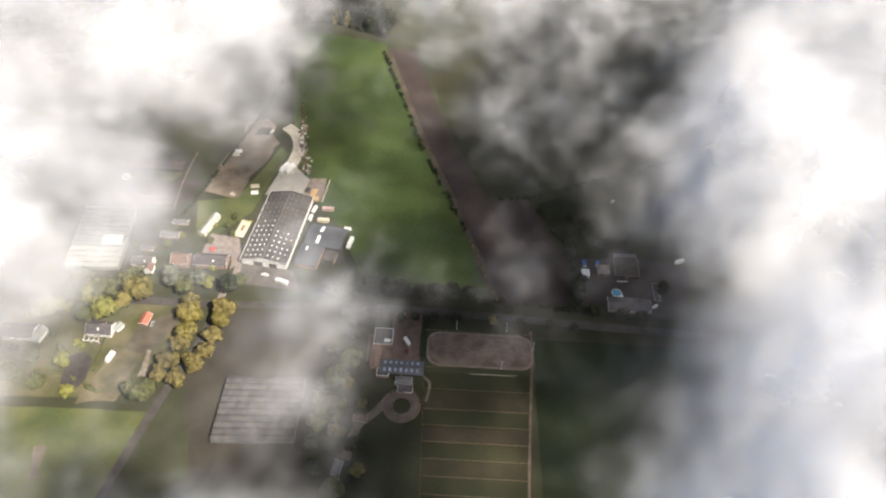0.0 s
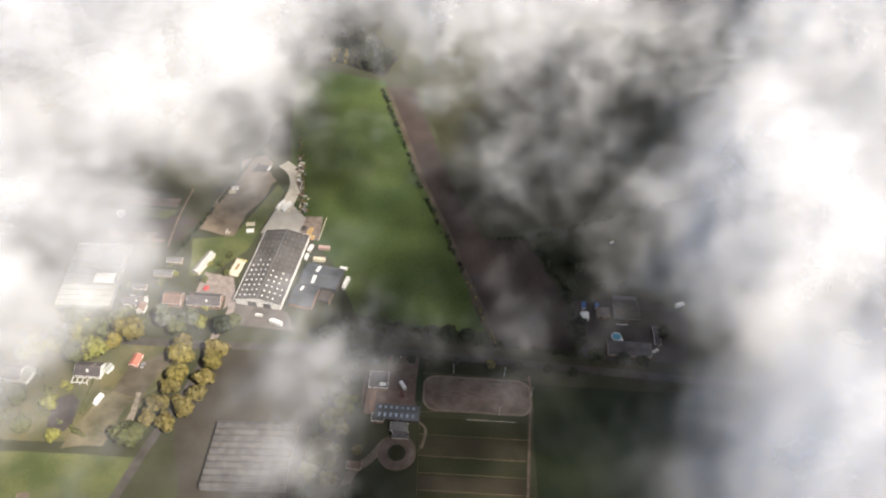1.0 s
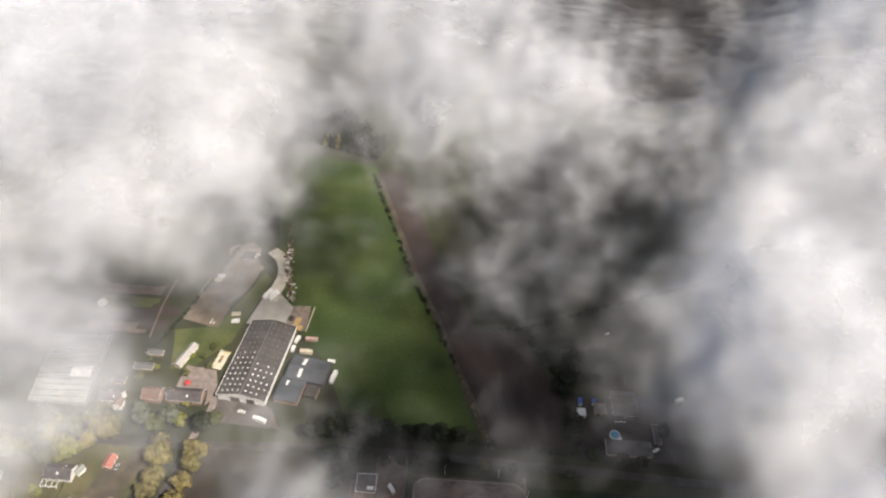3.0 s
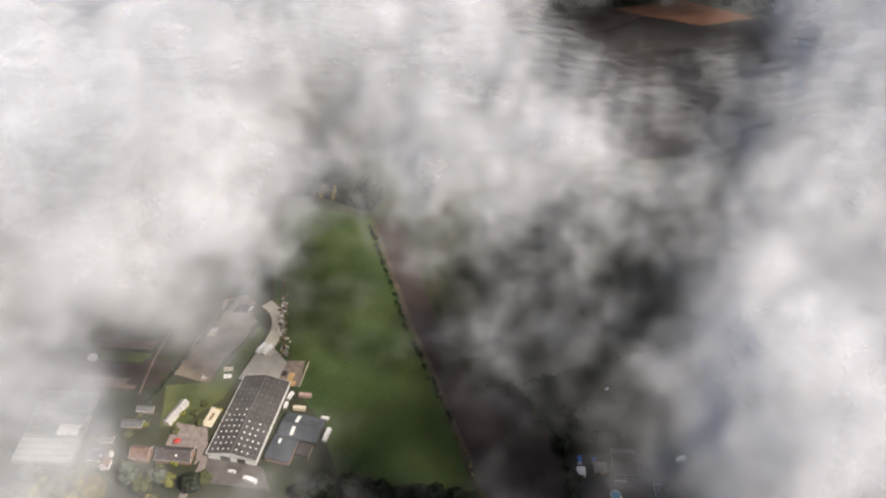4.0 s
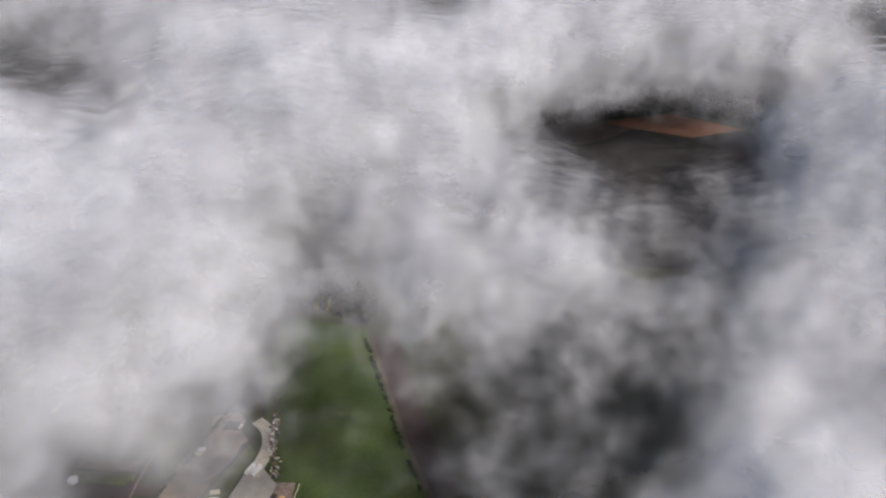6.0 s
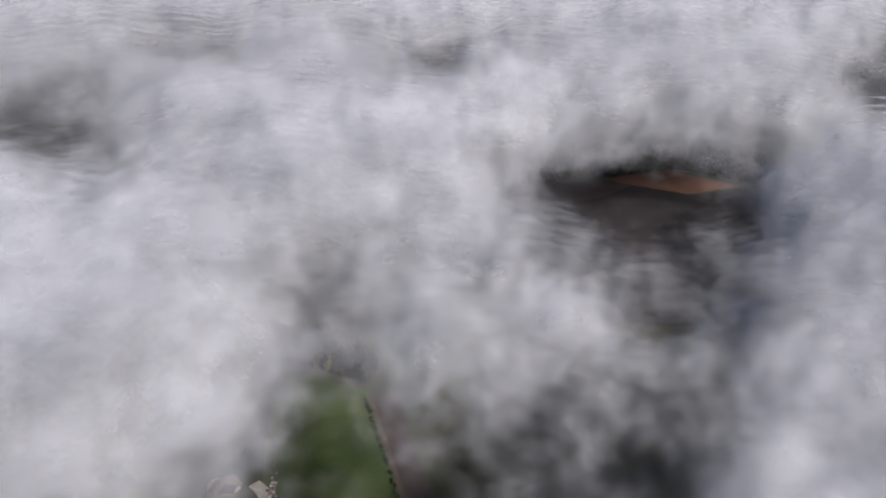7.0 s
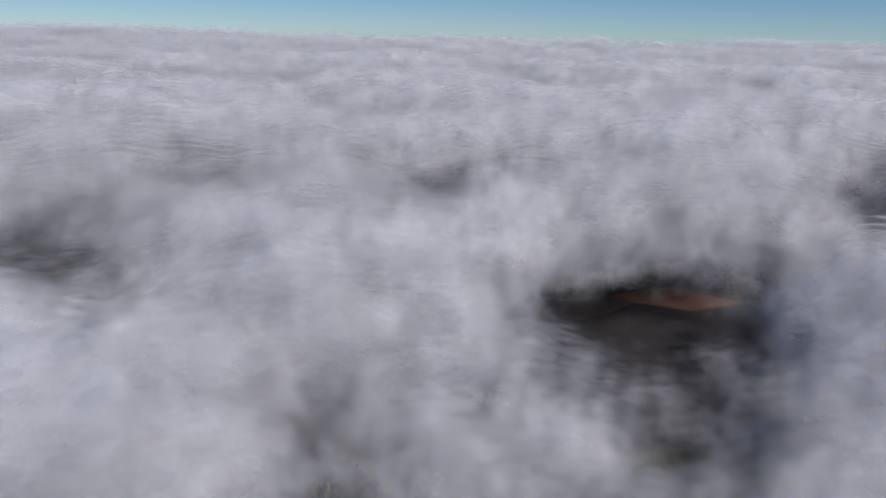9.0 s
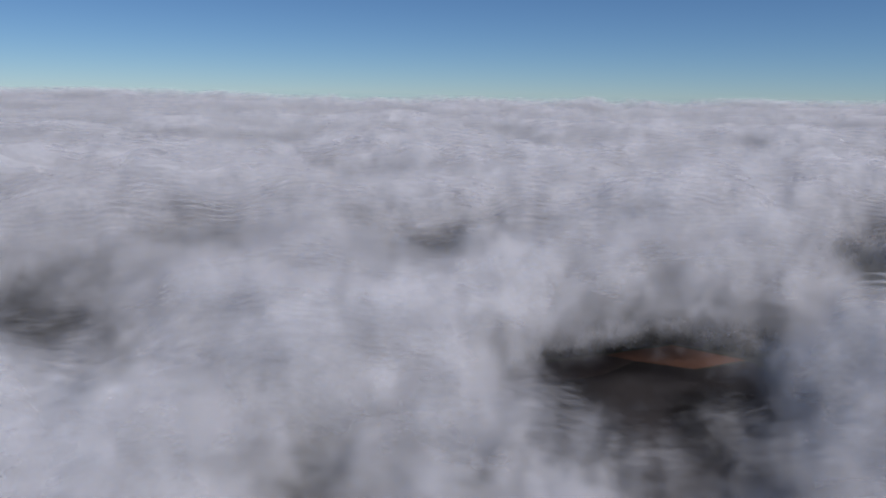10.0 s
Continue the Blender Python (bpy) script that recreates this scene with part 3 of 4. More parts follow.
ribbon("allotment_path", [(-183, 100), (-183, 130), (-180, 160)], 1.4, 0.16, TRACKEARTH, "trodden allotment path", "path")
ribbon("far_lane", [(380, 918), (420, 898), (475, 862), (560, 800), (700, 760)], 5, 0.25, ASPHALT, "country lane past the orange field", "road")
sheet("spoil_ring", [(-147, 178), (-129, 176), (-126, 192), (-134, 201), (-150, 194)], 0.2, SANDPALE, "sandy earthwork with a dark pit", "earthwork", step=4, amp=2)
sheet("spoil_pit", [(-141, 181), (-130, 181), (-129, 189), (-138, 191)], 0.24, DARKSOIL, "dark wet pit floor", "pit", step=3, amp=1)


def rounded(x0, y0, x1, y1, r, lean=0.0):
    pts = []
    for cx, cy, a in ((x1 - r, y1 - r, 0), (x0 + r, y1 - r, 90), (x0 + r, y0 + r, 180), (x1 - r, y0 + r, 270)):
        for k in range(7):
            t = radians(a + 15 * k)
            px, py = cx + r * math.cos(t), cy + r * math.sin(t)
            pts.append((px, py + lean * (px - x0)))
    return pts


sheet("arena_edge", rounded(-2.5, -23.5, 61.5, 1.0, 8, -0.042), 0.18, SANDPALE, "pale trodden rim of the riding arena", "arena", step=99)
sheet("riding_arena", rounded(-1.2, -22.3, 60.2, -0.2, 7, -0.042), 0.22, SAND, "brown sand riding arena", "arena", step=99)
TRACKSAND = surface("tracked_sand", (0.10, 0.074, 0.062), (0.15, 0.115, 0.098), 0.2, 1.2)
for i, (ax, ay, bx, by) in enumerate(((10, -10, 42, -12), (8, -13, 44, -15), (50, -8, 54, -18), (53, -7, 57, -19), (2, -6, 3, -16), (20, -4, 50, -5.5))):
    ribbon("hoof_track", [(ax, ay), ((ax + bx) / 2 + 0.8, (ay + by) / 2 + 0.6), (bx, by)], 0.8 + 0.2 * (i % 3), 0.24, TRACKSAND, "track raked into the arena sand", "track")


# ---- trees ----
def leaves(rng, centres, radii, count, size):
    """Small four-cornered leaf clumps over a crown of lobes."""
    pick = rng.choice(len(centres), count, p=radii ** 2 / (radii ** 2).sum())
    way = rng.normal(size=(count, 3))
    way[:, 2] = np.abs(way[:, 2]) * 0.9 - 0.25
    way /= np.linalg.norm(way, axis=1)[:, None]
    p = centres[pick] + way * (radii[pick] * rng.uniform(0.62, 1.08, count))[:, None]
    u = np.cross(way, rng.normal(size=(count, 3)))
    u /= np.linalg.norm(u, axis=1)[:, None]
    v = np.cross(way, u) + way * rng.uniform(-0.6, 0.6, (count, 1))
    s = (size * rng.uniform(0.5, 1.25, count))[:, None]
    return np.stack([p - u * s - v * s * 0.7, p + u * s * 0.8 - v * s, p + u * s + v * s * 0.8, p - u * s * 0.7 + v * s], 1)


def leaf_mesh(name, quads, material):
    me = bpy.data.meshes.new(name)
    n = len(quads)
    me.from_pydata(quads.reshape(-1, 3).tolist(), [], np.arange(4 * n).reshape(n, 4).tolist())
    me.materials.append(material)
    return me


def crown_lobes(rng, spread, low, high, lobes, tall):
    c = rng.normal(size=(lobes, 3))
    c /= np.linalg.norm(c, axis=1)[:, None]
    c *= rng.uniform(0.25, 1, (lobes, 1)) ** 0.6
    mid = (low + high) / 2
    c = c * np.array([spread * 0.7, spread * 0.7, (high - low) / 2 * 0.75]) + np.array([0, 0, mid])
    r = rng.uniform(0.28, 0.5, lobes) * spread * (0.7 if tall else 1)
    return c, r


def tree(label, leafage, spread, height, seed, count=620, size=0.6, tall=False):
    """A tapered trunk with limbs under a crown of leaf clumps; stands out of sight until it is copied."""
    rng = np.random.default_rng(seed)
    root = thing("tree", label, "tree", 0, 0)
    low = height * 0.22
    c, r = crown_lobes(rng, spread, low, height, 16, tall)
    bm = bmesh.new()
    add_tube(bm, (0, 0, -0.3), (0.1, 0.1, height * 0.55), 0.045 * spread + 0.12, 0.1, 7)
    part("trunk", bm, BARK, root)
    bm = bmesh.new()
    for k in range(5):
        add_tube(bm, (0, 0, height * (0.22 + 0.06 * k)), c[k], 0.12, 0.04, 5)
    part("limbs", bm, BARK, root)
    part("crown", leaf_mesh("crown", leaves(rng, c, r, count, size), leafage), None, root)
    return root


KINDS = {
    "yellow": [tree("autumn tree with golden yellow leaves", LEAF_YELLOW, 7.6, 12.5, 1, 1700), tree("autumn tree with thinning yellow leaves", LEAF_YELLOW, 6.2, 11, 2, 1300)],
    "lime": [tree("garden tree with yellow-green leaves", LEAF_LIME, 6.6, 11, 3, 1400), tree("bushy tree with pale green leaves", LEAF_LIME, 5.2, 8.5, 4, 1100)],
    "green": [tree("broad green leafy tree in fields", LEAF_GREEN, 7.2, 13, 5, 1600), tree("green leafy tree with an uneven crown", LEAF_GREEN, 6.0, 11, 6, 1300)],
    "dark": [tree("dark green tree beside the lane", LEAF_DARK, 5.6, 12, 7, 1200), tree("dark dense tree with a low crown", LEAF_DARK, 6.4, 11, 8, 1300)],
    "grey": [tree("grey-green willow-like garden tree", LEAF_GREY, 5.6, 9, 9, 1200)],
    "rust": [tree("tree with rusty olive autumn leaves", LEAF_RUST, 6.2, 11, 10, 1300), tree("tree with thin brown autumn leaves", LEAF_RUST, 5.4, 10, 11, 900)],
    "lane": [tree("small dark round lane-side tree", LEAF_DARK, 3.2, 7, 12, 520), tree("small rusty lane-side tree", LEAF_RUST, 3.0, 6.5, 13, 480)],
    "bush": [tree("low round garden bush", LEAF_GREEN, 2.8, 3.4, 14, 360, 0.4), tree("low yellowish garden bush", LEAF_LIME, 2.6, 3.2, 15, 360, 0.4)],
}
planted = {}


def plant(kind, x, y, size=1.0, which=None, group=""):
    base = KINDS[kind]
    k = which if which is not None else random.randrange(len(base))
    m = pose(x, y, 0, 0, 0, random.uniform(0, 360))
    fat = size * random.uniform(0.94, 1.06)
    if (kind, k) not in planted:
        planted[(kind, k)] = ob = base[k]
        ob.matrix_world = m
    else:
        ob = copy_thing(base[k], m)
    ob.scale = (fat, fat, fat)
    return tagged(ob, group=group)


for kind, x, y, size in (
        ("yellow", -182, 20, 1.69), ("yellow", -190, 14, 1.08), ("green", -203, 20, 1.49), ("lime", -212, 18, 1.49), ("green", -219, 24, 1.49), ("lime", -200, 8, 1.22), ("lime", -227, 10, 1.35),
        ("green", -222, 16, 1.22), ("lime", -237, 6, 1.35), ("lime", -240, 14, 0.94), ("green", -210, 6, 1.08), ("grey", -166, 34, 1.49), ("grey", -148, 34, 1.22), ("green", -156, 28, 0.94), ("lime", -143, 32, 0.81),
        ("dark", -128, 29, 1.1), ("green", -122, 32, 0.9), ("green", -181, 29, 0.81), ("green", -190, 34, 0.94), ("lime", -196, 34, 0.81)):
    plant(kind, x, y, size, group="garden trees")
for kind, x, y, size in (("rust", -148, 16, 1.15), ("yellow", -147, 8, 0.9), ("yellow", -146, -6, 1.0), ("rust", -148, -14, 0.8), ("rust", -152, -26, 0.9), ("rust", -156, -36, 0.9), ("rust", -127, 12, 1.0), ("yellow", -128, 4, 0.95),
                         ("rust", -129, -8, 1.0), ("rust", -133, -18, 0.95), ("rust", -138, -28, 0.95), ("rust", -144, -38, 0.9), ("green", -162, -46, 1.0)):
    plant(kind, x, y - 2, size * 1.22, group="trees along the drive")
for x, y, k in ((-19, 8.5, 0), (-10, 9, 0), (2, 8.5, 0), (16, 8, 0), (38, 7, 1), (55, 6, 0), (72, 5, 0), (87, 3, 0)):
    plant("lane", x, y, 1.0, k, group="small trees along the lane")
for x, y, size in ((-62, 26, 1.2), (-54, 29, 1.3), (-46, 26, 1.2), (-38, 29, 1.3), (-41, 11, 1.1), (-50, 10, 1.1), (-31, 9, 1.0), (-29, 28, 1.2), (-20, 27, 1.1), (-44, 2, 1.0), (-46, -8, 0.9), (-10, 27, 1.0), (2, 28, 1.0), (12, 27, 1.0), (24, 27, 0.9),
                   (92, 70, 0.8), (90, 62, 0.8), (95, 40, 0.8), (93, 32, 0.9), (92, 24, 0.9), (102, 14, 0.9), (118, 12, 0.9), (130, 11, 0.8), (98, 82, 0.8), (94, 92, 0.7), (112, 72, 0.7), (126, 72, 0.7), (146, 34, 0.8)):
    plant("dark", x, y, size, group="dark trees by the lane")
for kind, x, y, size in (("green", -54, -58, 1.2), ("green", -62, -66, 1.0), ("green", -60, -52, 0.9), ("rust", -50, -70, 0.9), ("dark", -64, -78, 1.0), ("rust", -46, -40, 0.9), ("green", -52, -36, 1.0), ("dark", -60, -40, 0.9), ("green", -46, -24, 0.9),
                         ("dark", -56, -18, 0.9), ("rust", -38, -52, 0.7), ("dark", -40, -78, 0.9), ("rust", -36, -92, 0.9), ("dark", -60, -92, 1.0), ("green", -48, -104, 1.0), ("green", -232, -26, 0.9), ("lime", -214, -28, 0.8), ("green", -240, -38, 1.0), ("green", -222, -44, 1.0), ("lime", -205, -48, 0.7), ("dark", -246, -20, 0.8)):
    plant(kind, x, y, size, group="field-side trees")
for x, y, k in ((-150, 70, 0), (-138, 92, 0), (-142, 84, 0), (-150, 84, 1), (-137, 76, 0), (-208, -16, 1), (-212, -14, 1), (-186, 44, 1), (-174, 44, 0), (-200, 34, 1), (-152, 43, 0), (-144, 46, 1), (-228, -8, 0), (-220, -18, 0), (-198, 62, 0), (-178, 66, 0), (-170, 74, 1)):
    plant("bush", x, y, 1.0, k, group="garden bushes")


def hedge(name, label, pts, width, height, leafage, gaps=0.0, seed=0, size=0.45, per=5.0):
    """A run of clipped or wild bushes along a line of plan points."""
    rng = np.random.default_rng(seed)
    c, r = [], []
    for a, b in zip(pts, pts[1:]):
        d = math.dist(a, b)
        for k in range(int(d / (width * 0.4)) + 1):
            if rng.random() < gaps:
                continue
            t = rng.random()
            h = height * rng.uniform(0.35, 0.75)
            c.append((a[0] + (b[0] - a[0]) * t + rng.normal() * width * 0.2, a[1] + (b[1] - a[1]) * t + rng.normal() * width * 0.2, h * 0.75))
            r.append(h * 0.75)
    c, r = np.array(c), np.array(r)
    ob = new(name, leaf_mesh(name, leaves(rng, c, r, int(len(c) * per * 4), size), leafage))
    return tagged(ob, label, "hedge", kind="stuff")


hedge("field_hedge", "thin line of dark scrub along the field edge", [(-50, 300), (-14, 178), (7, 121), (22, 82)], 4, 3.2, LEAF_DARK, 0.35, 1)
hedge("field_hedge", "thin line of scrub along the field edge", [(24, 76), (41, 24)], 3, 1.8, LEAF_RUST, 0.5, 2)
hedge("boundary_hedge", "brown hedge between the fields", [(40, 116), (68, 118), (100, 130), (137, 145), (260, 190)], 4, 2.4, LEAF_DARK, 0.1, 3)
hedge("plot_hedge", "dark scrub beside the ploughed plot", [(66, 116), (80, 92), (91, 66), (92, 24)], 5, 4.0, LEAF_DARK, 0.1, 4)
hedge("lane_hedge", "dark hedge along the lane", [(-64, 26), (-20, 28), (44, 24), (90, 18)], 4, 3.0, LEAF_DARK, 0.05, 5)
hedge("west_hedge", "long clipped hedge beside the bare plot", [(-176, 92), (-169, 111), (-158, 145), (-148, 178), (-138, 210), (-130, 250)], 2.2, 2.2, LEAF_DARK, 0.0, 6)
hedge("garden_hedge", "low garden hedge", [(-197, -6), (-196, -32)], 1.2, 1.2, LEAF_GREEN, 0.0, 7)
hedge("garden_hedge", "tangled garden hedge", [(-262, -30), (-215, -34), (-186, -48)], 3, 2.5, LEAF_GREEN, 0.1, 8)
hedge("garden_hedge", "rough garden border of shrubs", [(-178, 66), (-176, 92)], 5, 3.0, LEAF_GREEN, 0.2, 9)
hedge("scrub", "rough scrub beside the gravel drive", [(-96, 138), (-97, 160), (-101, 180), (-106, 205), (-112, 240)], 5, 1.8, LEAF_RUST, 0.25, 10)
hedge("paddock_scrub", "dark scrub in the paddock corner", [(92, 100), (108, 96), (116, 104)], 5, 3, LEAF_DARK, 0.1, 11)


def wood(name, label, outline, number, leafage, height, seed, size=1.5):
    """A wood: many crowns scattered inside a plan outline."""
    rng = np.random.default_rng(seed)
    xs, ys = [p[0] for p in outline], [p[1] for p in outline]
    quads = []
    while len(quads) < number:
        x, y = rng.uniform(min(xs), max(xs)), rng.uniform(min(ys), max(ys))
        inside = False
        for (ax, ay), (bx, by) in zip(outline, outline[1:] + outline[:1]):
            if (ay > y) != (by > y) and x < (bx - ax) * (y - ay) / (by - ay) + ax:
                inside = not inside
        if not inside:
            continue
        h = height * rng.uniform(0.7, 1.2)
        zc = np.linspace(0.15, 0.95, 6) * h
        c = np.stack([x + rng.normal(size=6) * 0.6, y + rng.normal(size=6) * 0.6, zc], -1)
        r = h * 0.26 * (1.05 - zc / h) + 0.6
        quads.append(leaves(rng, c, r, 130, size * 0.72))
    ob = new(name, leaf_mesh(name, np.concatenate(quads), leafage))
    return tagged(ob, label, "wood", kind="stuff")


wood("far_wood", "dark wood behind the stubble field", [(70, 800), (262, 872), (376, 923), (420, 905), (470, 1010), (250, 1010), (40, 900)], 420, LEAF_DARK, 17, 1, 1.6)
wood("far_wood", "dark trees round the distant farm", [(428, 902), (480, 862), (560, 900), (560, 1000), (470, 1020), (440, 940)], 110, LEAF_DARK, 14, 2, 1.6)
wood("field_wood", "wood of dark trees at the meadow's end", [(-150, 338), (-100, 340), (-50, 318), (-40, 345), (-90, 400), (-150, 400)], 240, LEAF_DARK, 13, 3, 0.75)
wood("gold_trees", "golden trees at the edge of the wood", [(-98, 336), (-86, 332), (-84, 342), (-96, 346)], 7, LEAF_YELLOW, 12, 4, 0.9)
wood("town_wood", "dark trees round the distant village", [(950, 1500), (1350, 1500), (1500, 2050), (1100, 2100)], 260, LEAF_DARK, 13, 5, 2.2)


# ---- buildings ----
def gable_walls(bm, length, width, eave, ridge):
    """Closed walls with gables; the ridge runs along x."""
    prof = [(-width / 2, -0.3), (width / 2, -0.3), (width / 2, eave), (0, ridge), (-width / 2, eave)]
    a, b = [bm.verts.new((-length / 2, y, z)) for y, z in prof], [bm.verts.new((length / 2, y, z)) for y, z in prof]
    bm.faces.new(a[::-1]), bm.faces.new(b)
    for i in range(5):
        j = (i + 1) % 5
        bm.faces.new((a[i], a[j], b[j], b[i]))
    bmesh.ops.recalc_face_normals(bm, faces=bm.faces)
    return bm


def building(name, label, category, x, y, length, width, eave, ridge, turn, walls, roof, windows=0, chimneys=(), door=True, trim=WHITE, roof_label="", group="", over=0.35, lights=(), panes=SKYLIGHT):
    root = thing(name, label, category, x, y, turn, group=group)
    part("wall", gable_walls(bmesh.new(), length, width, eave, ridge), walls, root)
    rise = (ridge - eave) / (width / 2)
    for side in (-1, 1):
        yo, zo = side * (width / 2 + over), eave - rise * over
        l2 = length / 2 + over
        sl = part("roof_slope", slab(bmesh.new(), [(-l2, 0, ridge + 0.02), (l2, 0, ridge + 0.02), (l2, yo, zo + 0.02), (-l2, yo, zo + 0.02)], 0.18), roof, root, roof_label)
        part("gutter", box(0, yo + side * 0.07, zo - 0.1, length + 2 * over, 0.12, 0.14), trim, root, "pale gutter along the eave")
        for k in range(windows):
            wx = (k + 0.5) / windows * length - length / 2
            if door and side < 0 and k == windows // 2:
                continue
            w = part("window", box(wx, side * (width / 2 + 0.02), eave * 0.38, 1.3, 0.12, 1.2), trim, root)
            part("pane", box(wx, side * (width / 2 + 0.07), eave * 0.38 + 0.1, 1.1, 0.06, 1.0), WINDOW, w)
        for (u, v, su, sv) in lights:
            if side * v > 0:
                t = abs(v)
                yy, zz = yo * t, ridge + (zo - ridge) * t + 0.22
                bm = bmesh.new()
                bmesh.ops.create_cube(bm, size=1, matrix=Matrix.Translation((u, yy, zz)) @ Matrix.Rotation(-side * math.atan(rise), 4, "X") @ Matrix.Diagonal((su, sv, 0.1, 1)))
                part("skylight", bm, panes, sl, "pale rooflight")
    part("ridge_cap", box(0, 0, ridge + 0.1, length + 2 * over, 0.35, 0.16), roof, root)
    for side in (-1, 1):
        bm = bmesh.new()
        for sy in (-1, 1):
            slab(bm, [(side * (length / 2 + over), 0, ridge - 0.12), (side * (length / 2 + over + 0.1), 0, ridge - 0.12), (side * (length / 2 + over + 0.1), sy * (width / 2 + over), eave - rise * over - 0.12), (side * (length / 2 + over), sy * (width / 2 + over), eave - rise * over - 0.12)], 0.3)
        part("bargeboard", bm, trim, root)
    if door:
        part("door", box(0, -width / 2 - 0.05, 0, 1.0, 0.12, 2.05), TIMBER, root)
    for cx in chimneys:
        ch = part("chimney", box(cx, 0, ridge - 0.8, 0.9, 0.6, 2.0, bevel=0.04), BRICK, root)
        part("chimney_pot", add_tube(bmesh.new(), (cx, 0, ridge + 1.15), (cx, 0, ridge + 1.6), 0.15, 0.12, 8), TILE, ch)
    return root


def flat_block(name, label, category, x, y, sx, sy, h, turn, walls, roof, rim=WHITE, roof_label="", rim_h=0.25):
    root = thing(name, label, category, x, y, turn)
    part("wall", box(0, 0, -0.3, sx - 0.3, sy - 0.3, h + 0.3), walls, root)
    part("roof", box(0, 0, h, sx, sy, 0.18), roof, root, roof_label)
    for ox, oy, ex, ey in ((0, sy / 2, sx, 0.25), (0, -sy / 2, sx, 0.25), (sx / 2, 0, 0.25, sy), (-sx / 2, 0, 0.25, sy)):
        part("roof_edge", box(ox, oy, h + 0.02, ex, ey, rim_h), rim, root)
    part("door", box(sx * 0.2, -sy / 2 + 0.1, 0, 1.0, 0.15, 2.05), TIMBER, root)
    part("window", box(-sx * 0.2, -sy / 2 + 0.1, 1.0, 1.6, 0.15, 1.0), WINDOW, root)
    return root


# the long barn: its ridge runs away from the lane
barn = thing("barn", "long low-pitched dark barn with rows of white rooflights", "barn", -106, 80.5, 81.5)
BL, BW, BE, BR = 63.0, 30.0, 5.0, 8.6
part("wall", gable_walls(bmesh.new(), BL, BW, BE, BR), WHITE, barn, "white painted gable walls")
for side in (-1, 1):
    rise = (BR - BE) / (BW / 2)
    yo, zo = side * (BW / 2 + 0.5), BE - rise * 0.5
    sl = part("roof_slope", slab(bmesh.new(), [(-BL / 2 - 0.5, 0, BR + 0.03), (BL / 2 + 0.5, 0, BR + 0.03), (BL / 2 + 0.5, yo, zo + 0.03), (-BL / 2 - 0.5, yo, zo + 0.03)], 0.15), ROOFSHEET, barn, "dark fibre-cement sheet roof")
    part("gutter", box(0, yo + side * 0.2, zo - 0.15, BL + 1, 0.5, 0.3), WHITE, barn, "white eaves gutter")
    bm = bmesh.new()
    bmesh.ops.create_cube(bm, size=1, matrix=Matrix.Rotation(-side * math.atan(rise), 4, "X") @ Matrix.Diagonal((1.15, 0.95, 0.1, 1)))
    bright, dull = mesh_of(bm.copy(), "skylight", SKYLIGHT), mesh_of(bm, "skylight", SHADEDLIGHT)
    for row, t in enumerate((0.16, 0.38, 0.6, 0.82)):
        for k in range(14):
            u = -BL / 2 + 3 + k * 4.4
            # light edge across the barn roof painted in: near rooflights bright, the rest dull
            near_end = k < (8 if side > 0 else 6) - row % 2 and not (side < 0 and row == 3 and k % 3 == 0)
            q = new("skylight", bright if near_end else dull)
            q.parent = sl
            q.location = (u, yo * t, BR + (zo - BR) * t + 0.24)
part("ridge_cap", box(0, 0, BR + 0.1, BL + 1, 0.6, 0.18), ROOFGREY, barn)
for side in (-1, 1):
    bm = bmesh.new()
    for sy in (-1, 1):
        x0 = side * (BL / 2 + 0.5)
        slab(bm, [(x0, 0, BR - 0.25), (x0 + side * 0.15, 0, BR - 0.25), (x0 + side * 0.15, sy * (BW / 2 + 0.5), BE - 0.37), (x0, sy * (BW / 2 + 0.5), BE - 0.37)], 0.5)
    part("bargeboard", bm, WHITE, barn)
part("sliding_door", box(-BL / 2 - 0.12, 4, 0, 0.2, 6, 4.2), ROOFGREY, barn, "grey sliding barn door")
part("sliding_door", box(-BL / 2 - 0.12, -6, 0, 0.2, 5, 4.0), DARKWOOD, barn, "dark sliding barn door")

# sheds beside the barn
building("farm_shed", "blue-grey roofed farm shed beside the barn", "shed", -72.5, 73.5, 25, 18, 4.2, 6.0, -12, DARKWOOD, ROOFBLUE, 0, door=False, trim=ROOFBLUE, lights=((-4, 0.5, 2.2, 6.2), (-4, -0.5, 2.2, 6.2)))
building("farm_shed", "low blue-grey lean-to shed against the barn", "shed", -82, 57.5, 15, 17, 3.6, 4.8, -12, BRICK, ROOFBLUE, 0, door=False, trim=ROOFBLUE, lights=((-3, 0.5, 1.6, 4),))
carport = thing("open_store", "open-fronted timber store with a dark inside", "shed", -68.5, 57.5, -12)
part("roof", box(0, 0, 3.1, 8, 9, 0.2), DARKWOOD, carport)
for px, py in ((-3.7, -4.2), (3.7, -4.2), (-3.7, 4.2), (3.7, 4.2)):
    part("post", box(px, py, -0.2, 0.25, 0.25, 3.3), TIMBER, carport)
part("wall", box(3.9, 0, -0.2, 0.15, 8.6, 3.2), TIMBER, carport)
building("farmhouse", "long farmhouse with a dark mossy tiled roof", "house", -145, 51.5, 21, 9.5, 3.6, 7.0, -3, BRICK, SLATE, 6, (-7,), lights=((2, -0.5, 1.1, 1.3),))
building("garden_house", "brick house with a clay tile roof", "house", -165, 51.5, 11, 9, 4.2, 7.6, -4, BRICK, TILE, 3, (4.2,))
